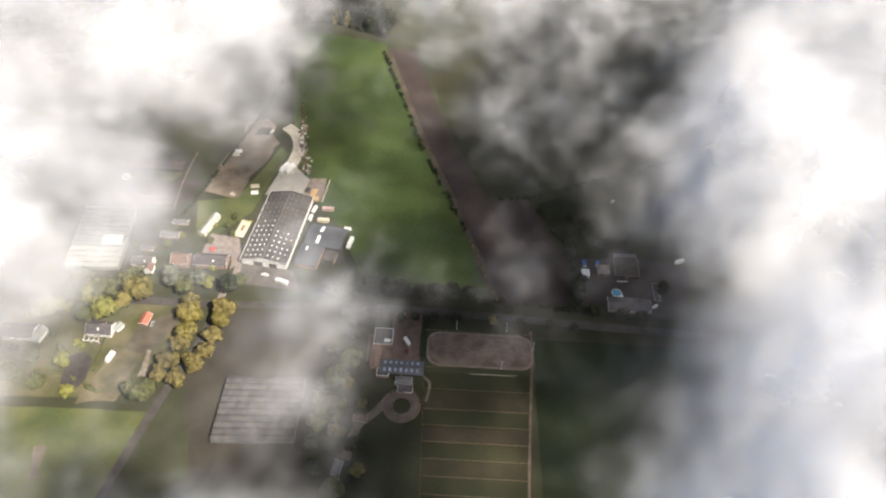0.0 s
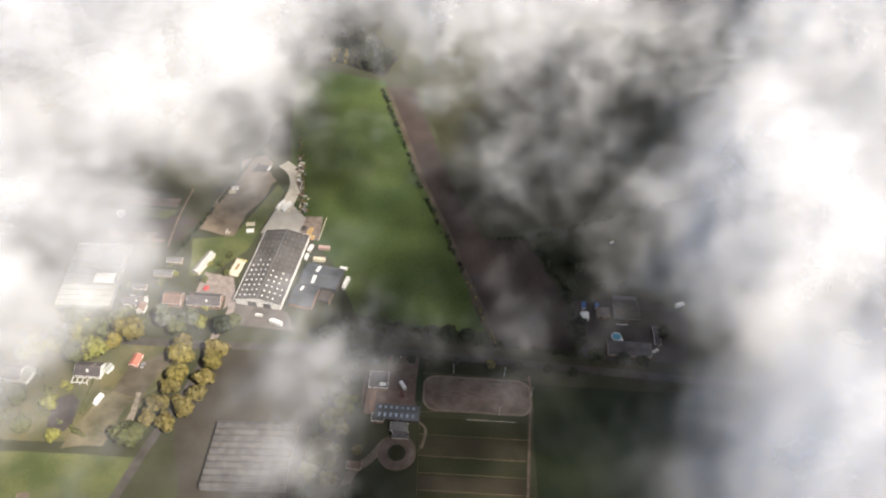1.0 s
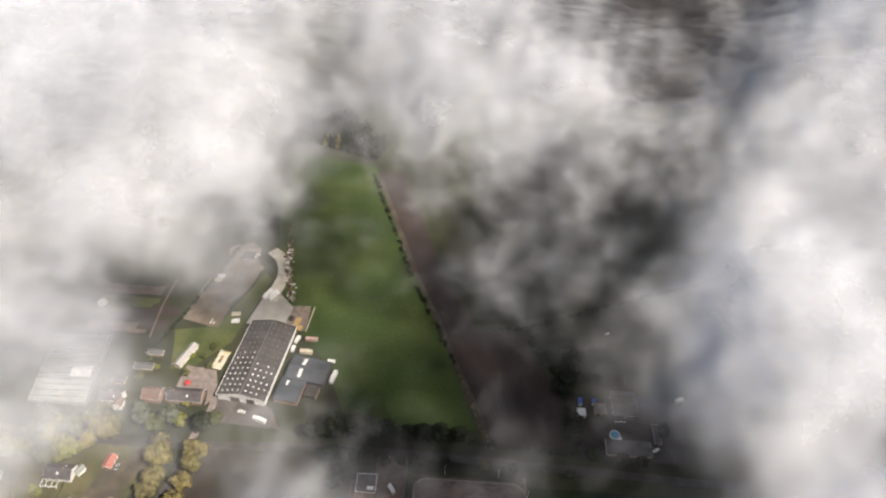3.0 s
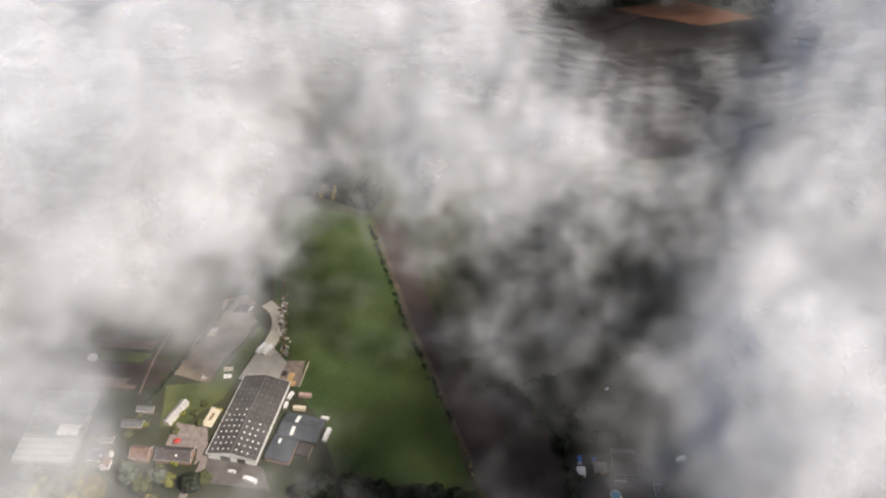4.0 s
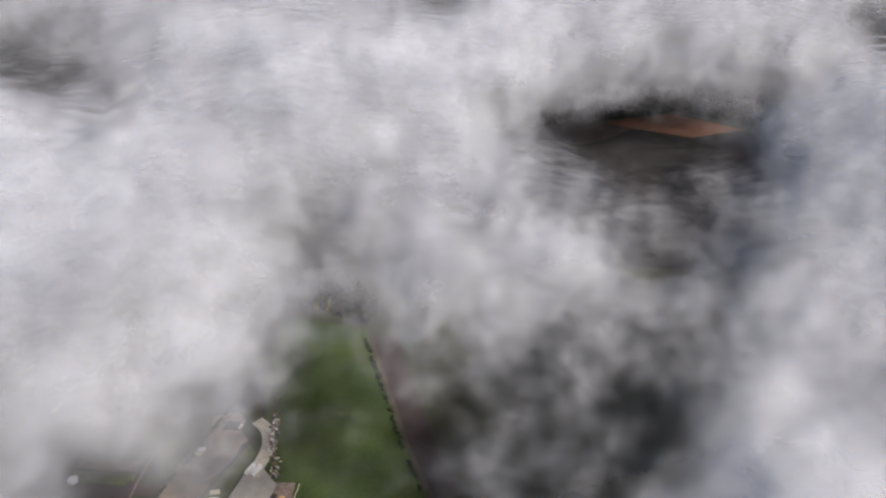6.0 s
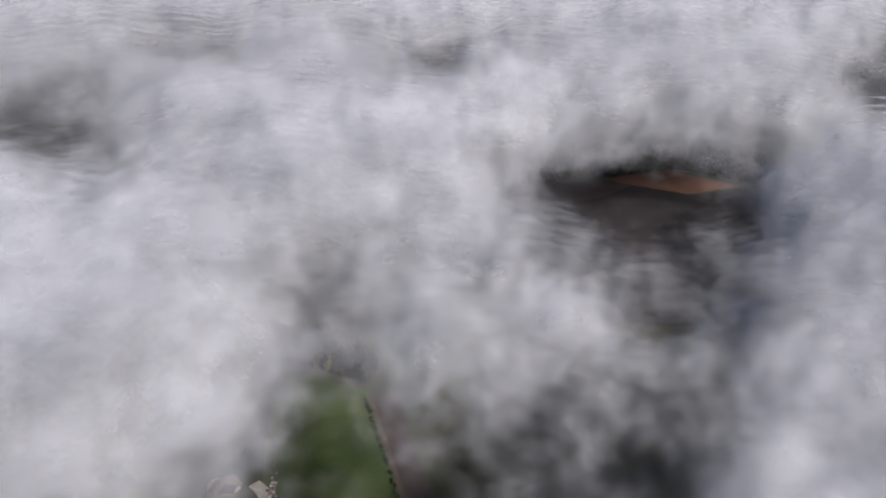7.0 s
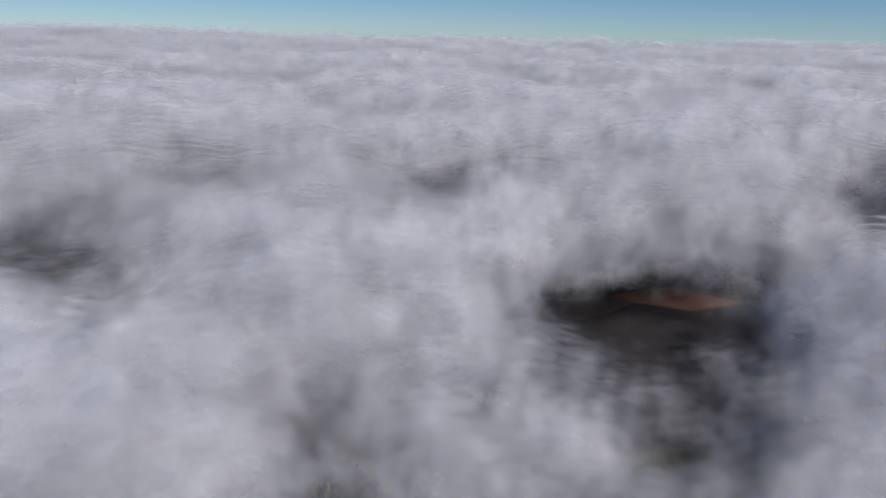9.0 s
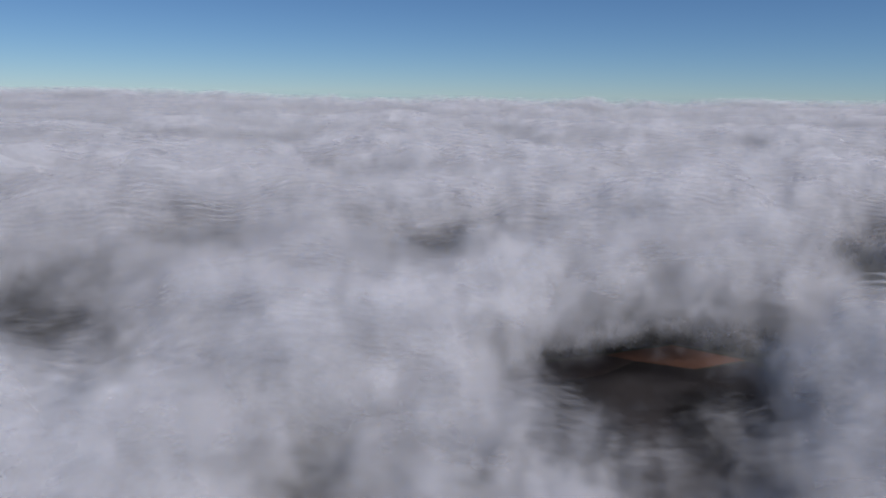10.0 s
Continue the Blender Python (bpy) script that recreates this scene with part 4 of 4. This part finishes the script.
building("cottage", "white cottage with a dark roof and rooflights", "house", -189, 49, 13, 7.5, 4.2, 7.2, -3, WHITE, SLATE, 3, (5,), lights=((-3, 0.5, 1.4, 1.8), (-1, 0.5, 1.2, 1.4), (2, -0.5, 1, 1.2)))
building("cottage_wing", "white gabled wing of the cottage", "house", -184, 44, 6, 5, 3.6, 6.2, 87, WHITE, TILE, 0, door=False)
building("outbuilding", "long narrow outbuilding with a pale ridge", "shed", -154, 84, 19, 5, 2.8, 4.4, 69, CREAM, surface("pale_sheet", (0.3, 0.29, 0.28), (0.42, 0.4, 0.38), 0.4, 2.0, 0.6), 3, door=False)
building("villa", "dark-roofed house with a white porch", "house", -200, -4, 15, 9, 3.4, 6.8, -3, WHITE, SLATE, 4, (3,), lights=((0, -0.5, 1.2, 1.4), (3, 0.5, 1.0, 1.2)))
building("conservatory", "small white glazed conservatory", "conservatory", -190.5, -2, 5, 4, 2.4, 3.4, 60, WHITE, GLASSROOF, 0, door=False)
porch = thing("white_pergola", "white timber pergola on a garden wall", "pergola", -202, -11, -3)
for k in range(4):
    part("rail", box(-6 + 3 * k, 0, 2.3, 0.35, 4.0, 0.3), WHITE, porch)
part("beam", box(-1.5, -1.9, 2.0, 10, 0.4, 0.3), WHITE, porch)
for px in (-6, -1.5, 3):
    part("post", box(px, -1.9, -0.2, 0.3, 0.3, 2.3), WHITE, porch)
building("villa", "grey-roofed house with a white gable bay", "house", -249, -7, 22, 10, 3.4, 6.6, -3, WHITE, SLATE, 5, (-4,))
building("bay_wing", "white bow-fronted wing of the house", "house", -236, -9, 9, 6, 3.4, 5.0, 75, WHITE, GLASSROOF, 0, door=False)
building("red_shed", "small shed with a red pantile roof", "shed", -175.5, 4, 8, 5, 2.3, 3.8, 80, BRICK, REDTILE, 0)
building("plot_shed", "low shed with a pale roof", "shed", -178, 74, 12, 5, 2.6, 3.6, -2, TIMBER, ROOFGREY, 0)
building("plot_shed", "low timber shed among allotments", "shed", -190, 62, 8, 4, 2.2, 3.2, -2, TIMBER, SLATE, 0)
building("plot_shed", "grey sheet-roofed allotment shed", "shed", -174, 86, 10, 4, 2.4, 3.2, -2, TIMBER, ROOFGREY, 0)
flat_block("stable_house", "flat-roofed stable house with a white roof edge", "house", -28.5, -6, 11, 11.5, 3.6, -2, BRICK, SLATE)
flat_block("roof_box", "white box on a low roof", "roof box", -26, -9.5, 3.5, 1.8, 4.6, -2, WHITE, WHITE, rim_h=0.1)
building("stable_wing", "narrow stable wing with a brown sheet roof", "stable", -32.5, -19.5, 15, 5, 2.8, 3.8, 88, BRICK, TILE, 0, trim=TIMBER)
stable = building("stable", "stable block with a blue-grey roof and pale rooflights", "stable", -16.5, -27, 25, 9, 2.8, 4.0, -3, DARKWOOD, ROOFBLUE, 0, trim=ROOFBLUE,
                  lights=[(-10 + 3.2 * k, v, 1.5, 2.2) for k in range(7) for v in (0.5, -0.5)], panes=BLUELIGHT)
flat_block("store", "low black-roofed store with a white edge", "shed", -27.5, -30.5, 7, 5, 2.6, -2, BRICK, DARKWOOD)
building("field_shelter", "small shelter with a pale sheet roof", "shed", -15, -36, 9, 5, 2.6, 3.3, -3, TIMBER, ROOFGREY, 0)
building("field_shelter", "small shelter with a dark sheet roof", "shed", -14, -41, 8, 4, 2.4, 3.0, -3, TIMBER, SLATE, 0)
building("garden_shed", "small grey-roofed shed under trees", "shed", -48, -90, 8, 4, 2.3, 3.2, 78, DARKWOOD, ROOFGREY, 0)
building("garden_shed", "small shed with a tiled roof", "shed", -38, -60, 7, 4, 2.2, 3.2, -5, TIMBER, TILE, 0)
building("cow_shed", "dark farm building with a grey-green roof strip", "barn", 126.5, 53, 15, 15, 3.6, 4.6, -2, DARKWOOD, DARKWOOD, 0, trim=METAL)
flat_block("lean_to", "narrow lean-to with a grey-green sheet roof", "shed", 127, 62, 15, 4.5, 3.2, -2, DARKWOOD, ROOFGREY, ROOFGREY)
building("cattle_house", "long low grey-roofed farm building", "barn", 124, 22.5, 26, 10, 3.0, 4.4, -3, BRICK, surface("old_sheet", (0.072, 0.066, 0.069), (0.114, 0.105, 0.108), 0.2, 1.5), 0)
flat_block("store", "small white-roofed store in the court", "shed", 99.5, 48, 5, 6, 2.6, -2, WHITE, WHITE, rim_h=0.1)
flat_block("store", "low brown-roofed store in the court", "shed", 111.5, 51, 8, 8, 2.4, -2, TIMBER, PAVING, TIMBER)
flat_block("store", "narrow dark store beside the court", "shed", 143, 33, 4, 14, 2.6, -2, DARKWOOD, SLATE, METAL)


# glasshouses and the big multi-span shed
def spans(name, label, category, x0, y0, x1, y1, number, eave, ridge, roofs, walls, lean=0.0, group=""):
    root = thing(name, label, category, (x0 + x1) / 2, y0)
    deep, length = (y1 - y0) / number, x1 - x0
    for k in range(number):
        yc = deep * (k + 0.5)
        shift = lean * yc
        w = gable_walls(bmesh.new(), length, deep, eave, ridge)
        bmesh.ops.translate(w, verts=w.verts, vec=(shift, yc, 0))
        part("wall", w, walls, root)
        for side in (-1, 1):
            part("roof_slope", slab(bmesh.new(), [(shift - length / 2 - 0.1, yc, ridge + 0.02), (shift + length / 2 + 0.1, yc, ridge + 0.02), (shift + length / 2 + 0.1, yc + side * deep / 2, eave + 0.02), (shift - length / 2 - 0.1, yc + side * deep / 2, eave + 0.02)], 0.08), roofs[k % len(roofs)], root)
    return root


# the first four spans are paler, the eight behind them greyer
spans("glasshouse", "long whitened multi-span glasshouse beside trees", "greenhouse", -239, 44, -204, 98, 12, 3.0, 4.4, (GLASSROOF,) * 4 + (surface("grey_glass", (0.13, 0.14, 0.125), (0.19, 0.2, 0.18), 0.15, 1.0, 0.4),) * 8, GLASSROOF, -0.06)
building("glasshouse_lantern", "raised white glasshouse lantern roof", "greenhouse", -213.5, 66, 12, 7, 5.0, 6.2, 0, GLASSROOF, WHITE, 0, door=False)
grey_shed = spans("poultry_shed", "large old grey multi-span shed roof with missing sheets", "shed", -118, -76, -73, -36, 10, 3.4, 4.3, (surface("aged_sheet", (0.048, 0.044, 0.043), (0.085, 0.078, 0.075), 0.2, 1.5), surface("weathered_sheet", (0.042, 0.039, 0.039), (0.075, 0.07, 0.068), 0.2, 1.5)), ROOFGREY, 0.04)
rng = random.Random(5)
hole = mesh_of(box(0, 0, 0, 1.6, 0.9, 0.08), "missing_panel", DARKWOOD)
for k in range(46):
    row = rng.randrange(10)
    q = new("missing_panel", hole)
    q.parent = grey_shed
    yy = 4 * (row + 0.5) + rng.choice((-1.1, 1.1))
    q.location = (rng.uniform(-21, 21), yy, 4.3 - 0.9 * 1.1 / 2 + 0.12)
    q.scale = (rng.uniform(0.5, 1.8), 1, 1)


# lunge ring, pool, deck
ring = thing("lunge_ring", "round fenced lunge ring of trodden sand", "ring", -15.5, -51)
for name, r0, r1, z, mat in (("ring_track", 0, 10.5, 0.2, TRACKSAND), ("ring_middle", 0, 7.0, 0.24, SAND), ("ring_middle", 0, 5.0, 0.27, PASTURE)):
    bm = bmesh.new()
    bmesh.ops.create_cone(bm, cap_ends=True, segments=40, radius1=r1, radius2=r1, depth=0.5, matrix=Matrix.Translation((0, 0, z - 0.25)))
    part(name, bm, mat, ring)
post = mesh_of(box(0, 0, -0.2, 0.14, 0.14, 1.5), "post", TIMBER)
for k in range(24):
    a = k * math.tau / 24
    p = part("post", post, None, ring)
    p.location = (10.8 * math.cos(a), 10.8 * math.sin(a), 0)
    bm = bmesh.new()
    for h in (0.7, 1.2):
        b = a + math.tau / 24
        add_tube(bm, (10.8 * math.cos(a), 10.8 * math.sin(a), h), (10.8 * math.cos(b), 10.8 * math.sin(b), h), 0.06, 0.06, 4)
    part("rail", bm, TIMBER, ring)
pool = thing("garden_pool", "round garden pool with a white rim", "pool", 118, 33)
bm = bmesh.new()
bmesh.ops.create_cone(bm, cap_ends=True, segments=32, radius1=3.2, radius2=3.2, depth=1.2, matrix=Matrix.Translation((0, 0, 0.5)))
part("tank", bm, WHITE, pool, "white pool wall and rim")
bm = bmesh.new()
bmesh.ops.create_cone(bm, cap_ends=True, segments=32, radius1=2.75, radius2=2.75, depth=0.1, matrix=Matrix.Translation((0, 0, 1.1)))
part("water", bm, WATER, pool, "clear blue water")
part("steps", box(3.0, -2.2, 0, 1.6, 1.6, 0.9), WHITE, pool)
deck = thing("garden_deck", "cream timber deck with a dark sunken bed", "deck", -131.5, 82, -12)
for k in range(8):
    part("plank", box(-3 + 0.86 * k, 0, 0, 0.84, 14, 0.35), CREAM, deck)
part("sunken_bed", box(0, 1, 0.36, 2.0, 6, 0.06), TIMBER, deck)
for k in range(5):
    part("planter", box(-3 + k * 1.6, 7.6, 0, 0.9, 0.9, 0.9, bevel=0.08), (CREAM, WHITE, YELLOW)[k % 3 if k < 4 else 2], deck)
parasol = thing("parasol", "open red parasol in the farmyard", "parasol", -147, 62)
part("pole", add_tube(bmesh.new(), (0, 0, 0), (0, 0, 2.5), 0.05, 0.04, 6), METAL, parasol)
part("base", box(0, 0, 0, 0.7, 0.7, 0.15, bevel=0.03), CONCRETE, parasol)
bm = bmesh.new()
bmesh.ops.create_cone(bm, cap_ends=False, segments=8, radius1=2.2, radius2=0.05, depth=0.7, matrix=Matrix.Translation((0, 0, 2.5)))
part("canopy", bm, RED, parasol)


# ---- vehicles ----
def vehicle(name, label, category, x, y, turn, length, width, height, paint, boxy=False, group=""):
    root = thing(name, label, category, x, y, turn, group=group)
    if boxy:
        part("body", box(0.1 * length, 0, 0.5, length * 0.78, width, height - 0.5, bevel=0.08), paint, root)
        part("cab", box(-0.39 * length, 0, 0.45, length * 0.2, width * 0.96, (height - 0.5) * 0.75, bevel=0.12), WHITE, root)
        part("windscreen", box(-0.49 * length, 0, 1.3, 0.08, width * 0.8, 0.7), WINDOW, root)
    else:
        part("body", box(0, 0, 0.35, length, width, height * 0.45, bevel=0.15), paint, root)
        part("cabin", box(0.05 * length, 0, 0.35 + height * 0.4, length * 0.55, width * 0.88, height * 0.42, bevel=0.18), WINDOW, root, "dark tinted glass")
        part("roof", box(0.05 * length, 0, 0.35 + height * 0.8, length * 0.42, width * 0.74, 0.06), paint, root)
    for px in (-0.33, 0.33):
        for py in (-1, 1):
            w = part("wheel", add_tube(bmesh.new(), (px * length, py * (width / 2 - 0.22), 0.35), (px * length, py * (width / 2 + 0.01), 0.35), 0.35, 0.35, 12), RUBBER, root)
            part("hub", add_tube(bmesh.new(), (px * length, py * (width / 2 + 0.005), 0.35), (px * length, py * (width / 2 + 0.03), 0.35), 0.18, 0.18, 10), METAL, w)
    return root


SILVER = surface("silver_paint", (0.45, 0.45, 0.46), (0.55, 0.55, 0.56), 0.8, 4.0, 0.3, metal=0.5)
vehicle("van", "white panel van parked in the stable yard", "van", -14.3, -8, 122, 6, 2.1, 2.5, WHITE, True)
vehicle("car", "dark red car parked in the stable yard", "car", -14.5, -14.5, 100, 4.4, 1.8, 1.5, surface("maroon_paint", (0.09, 0.018, 0.018), (0.13, 0.03, 0.028), 0.8, 4.0, 0.35))
vehicle("motorhome", "white motorhome parked in the garden", "motorhome", -189, -23.5, 72, 7.5, 2.5, 2.9, WHITE, True)
vehicle("car", "silver car beside the red shed", "car", -171, 1.5, 80, 4.4, 1.8, 1.5, SILVER)
vehicle("car", "white car in front of the barn", "car", -109, 42, -10, 4.8, 1.9, 1.6, WHITE)
vehicle("lorry", "white lorry parked by the barn gable", "lorry", -97, 36, -22, 9, 2.5, 3.2, WHITE, True)
vehicle("van", "white van beside the barn wall", "van", -86, 93, 80, 5.5, 2.1, 2.3, WHITE, True)
vehicle("caravan", "white caravan beside the barn wall", "caravan", -84.5, 101, 70, 6.5, 2.3, 2.6, WHITE, True)
vehicle("trailer", "long white lorry trailer beside the shed", "trailer", -56.5, 70, 75, 10, 2.5, 3.4, WHITE, True)
vehicle("lorry", "white box lorry on the gravel drive", "lorry", -112, 143, 62, 10, 2.6, 3.4, WHITE, True, group="lorries on the drive")
vehicle("lorry", "white box lorry with brown side on the drive", "lorry", -107.5, 142, 62, 10, 2.6, 3.4, WHITE, True, group="lorries on the drive")
vehicle("car", "small pale car by the spoil heap", "car", -128, 185, 60, 4.4, 1.8, 1.5, WHITE)
vehicle("caravan", "white caravan standing in the paddock", "caravan", 163, 60, 20, 6.5, 2.3, 2.6, WHITE, True)
vehicle("trailer", "blue tipping trailer in the farm court", "trailer", 100, 57, 88, 6, 2.4, 1.8, BLUE, True)
vehicle("trailer", "blue farm trailer in the farm court", "trailer", 108.5, 57, 80, 4.5, 2.2, 1.8, BLUE, True)
vehicle("car", "white car by the long farm building", "car", 141, 23, 30, 4.4, 1.8, 1.5, WHITE)


def container(label, x, y, turn, length, width, height, paint):
    root = thing("container", label, "container", x, y, turn, group="containers by the barn")
    part("body", box(0, 0, 0.15, length, width, height), paint, root)
    for k in range(int(length / 0.6)):
        for side in (-1, 1):
            part("rib", box(-length / 2 + 0.3 + k * 0.6, side * (width / 2 + 0.03), 0.3, 0.25, 0.08, height - 0.3), paint, root)
    for side in (-1, 1):
        part("door", box(length / 2 + 0.03, side * width / 4, 0.25, 0.08, width / 2 - 0.08, height - 0.25), paint, root)
    return root


container("pinkish steel container beside the barn", -75, 102, -4, 8, 2.5, 2.4, surface("faded_red", (0.36, 0.24, 0.21), (0.46, 0.32, 0.28), 0.5, 3.0, 0.7))
container("pale steel container beside the barn", -77, 91, -4, 8, 2.6, 2.4, CREAM)
container("low white flat-topped container on grass", -59.5, 84, -8, 5, 2.2, 1.2, WHITE)


def stack(name, label, x, y, turn, pieces, paint):
    """Things piled side by side: slats on low blocks."""
    root = thing(name, label, "stack", x, y, turn)
    for k in range(pieces):
        part("slat", box(-pieces * 0.45 + 0.9 * k, 0, 0.3, 0.75, 3.6, 0.5, bevel=0.05), paint, root)
    for oy in (-1.3, 1.3):
        part("bearer", box(0, oy, 0, pieces * 0.9, 0.3, 0.35), TIMBER, root)
    return root


stack("pallet_stack", "white bundles stacked on the bare plot", -149, 161.5, 8, 6, WHITE)
stack("pallet_stack", "white bundles stacked on the bare plot", -150, 157.5, 8, 6, CREAM)
stack("pallet_stack", "stack of pale slats on the lawn", -130, 124, 8, 7, CREAM)
stack("pallet_stack", "white sacks and boards on the lawn", -129, 117.5, 8, 6, WHITE)
stack("timber_stack", "fresh orange timber stacked in the yard", -87, 119, 78, 8, ORANGEWOOD)
stack("timber_stack", "fresh orange boards stacked in the yard", -85, 113, 78, 5, ORANGEWOOD)
stack("timber_stack", "dark scrap boards stacked in the yard", -92, 122, 78, 5, DARKWOOD)
bale = thing("hay_bale", "white plastic-wrapped hay bale on the grass", "hay bale", 126.5, 116, 35)
part("wrap", add_tube(bmesh.new(), (-1.3, 0, 0.75), (1.3, 0, 0.75), 0.78, 0.78, 16), WHITE, bale)
heap = thing("rubble_heap", "small heap of pale rubble on bare earth", "heap", -145, 115)
for k in range(14):
    part("rubble", box(rng.gauss(0, 1.0), rng.gauss(0, 0.8), 0, rng.uniform(0.5, 1.1), rng.uniform(0.4, 0.9), rng.uniform(0.3, 0.9), rng.uniform(0, 90)), (CREAM, WHITE, TIMBER)[k % 3], heap)
row = new("scrap_row")
tagged(row, "row of scrap, crates and machine parts beside the drive", "scrap", kind="stuff")
for mat, cnt in ((WHITE, 28), (METAL, 30), (DARKWOOD, 46), (TIMBER, 30), (CREAM, 16), (BRICK, 16)):
    bm = bmesh.new()
    for k in range(cnt):
        t = rng.random()
        px, py = -95 - 12 * t + rng.gauss(0, 1.6), 138 + 62 * t + rng.gauss(0, 1.0)
        add_box(bm, px, py, 0, rng.uniform(0.6, 2.2), rng.uniform(0.5, 1.6), rng.uniform(0.4, 1.5), rng.uniform(0, 90))
    part("scrap", bm, mat, row)
wall = thing("timber_fence", "pale timber fence round the storage yard", "fence", 0, 0)
for k in range(9):
    part("panel", box(-79.8 + 0.32 * k, 111 + 2.5 * k, -0.2, 0.15, 2.4, 2.0, -7), CREAM, wall)


# ---- fences and masts ----
def fence(label, pts, step, height, group):
    root = thing("fence", label, "fence", 0, 0, group=group)
    for a, b in zip(pts, pts[1:]):
        n = max(1, int(math.dist(a, b) / step))
        for k in range(n + 1):
            p = part("post", post, None, root)
            p.location = (a[0] + (b[0] - a[0]) * k / n, a[1] + (b[1] - a[1]) * k / n, 0)
        bm = bmesh.new()
        for h in (0.6, height):
            add_tube(bm, (*a, h), (*b, h), 0.05, 0.05, 4)
        part("rail", bm, TIMBER, root)
    return root


for k, y in enumerate((-40, -53, -63, -73, -83, -93, -103)):
    fence("post and rail paddock fence", [(-3.5, y + 0.5), (57 - 0.05 * (k * 10), y - 1.5)], 4, 1.1, "paddock fences")
fence("post and rail paddock fence", [(-3.5, -30), (-3.5, -130)], 5, 1.1, "paddock fences")
fence("post and rail arena fence", [(-3, 1.6), (61.5, -1.4), (61.8, -24), (-3, -25)], 4, 1.2, "arena fence")
pole = thing("jump_pole", "long pale jump pole lying on the grass", "pole", 37, -29.5, -2)
part("shaft", add_tube(bmesh.new(), (-14, 0, 0.3), (14, 0, 0.3), 0.14, 0.14, 6), CREAM, pole)
for k in range(3):
    part("block", box(-10 + 10 * k, 0, 0, 0.4, 0.6, 0.3), TIMBER, pole)
for x, y in ((15.5, 2.5), (46, 1.5), (61.5, -12), (42, -25.5)):
    mast = thing("light_mast", "tall pale floodlight mast beside the arena", "lamp post", x, y, group="arena masts")
    part("pole", add_tube(bmesh.new(), (0, 0, -0.2), (0, 0, 9), 0.14, 0.08, 8), WHITE, mast)
    part("lamp", box(0, 0, 8.9, 0.9, 0.4, 0.3, bevel=0.05), METAL, mast)
gate = thing("stable_gate", "white gate at the stable yard entrance", "gate", -19, 13)
for k in range(5):
    part("rail", box(0, 0, 0.25 + 0.25 * k, 4.5, 0.08, 0.1), WHITE, gate)
for px in (-2.3, 2.3):
    part("post", box(px, 0, -0.2, 0.25, 0.25, 1.7), WHITE, gate)
board = thing("white_board", "white board leaning in the farm court", "board", 123, 43, 0)
part("panel", box(0, 0, 0, 7, 0.3, 0.8), WHITE, board)
part("leg", box(0, 0.4, 0, 0.2, 0.6, 0.5), TIMBER, board)
dish = thing("water_tank", "white round water tank in the fields", "tank", -224.5, 130)
part("shell", add_tube(bmesh.new(), (0, 0, -0.2), (0, 0, 2.2), 3.2, 3.2, 24), WHITE, dish)
part("lid", add_tube(bmesh.new(), (0, 0, 2.2), (0, 0, 2.9), 3.3, 0.3, 24), WHITE, dish)

# ---- distant farm and village ----
for k, (x, y, ln, wd, tn) in enumerate(((452, 948, 16, 8, 40), (470, 958, 14, 7, 20), (462, 972, 20, 9, 60), (486, 968, 12, 7, 10), (505, 975, 12, 7, 30))):
    building("farm_building", "distant white-walled farm building", "house", x, y, ln, wd, 4, 7, tn, WHITE, (ROOFGREY, SLATE)[k % 2], 3, group="distant farm")
rng = random.Random(11)
for k in range(16):
    building("village_house", "distant pale village house", "house", 1180 + rng.uniform(-90, 130) + k * 6, 1700 + k * 22 + rng.uniform(-20, 20), rng.uniform(12, 26), 9, 4.5, 8, rng.uniform(0, 90), WHITE, (ROOFGREY, SLATE, TILE)[k % 3], 3, group="distant village")
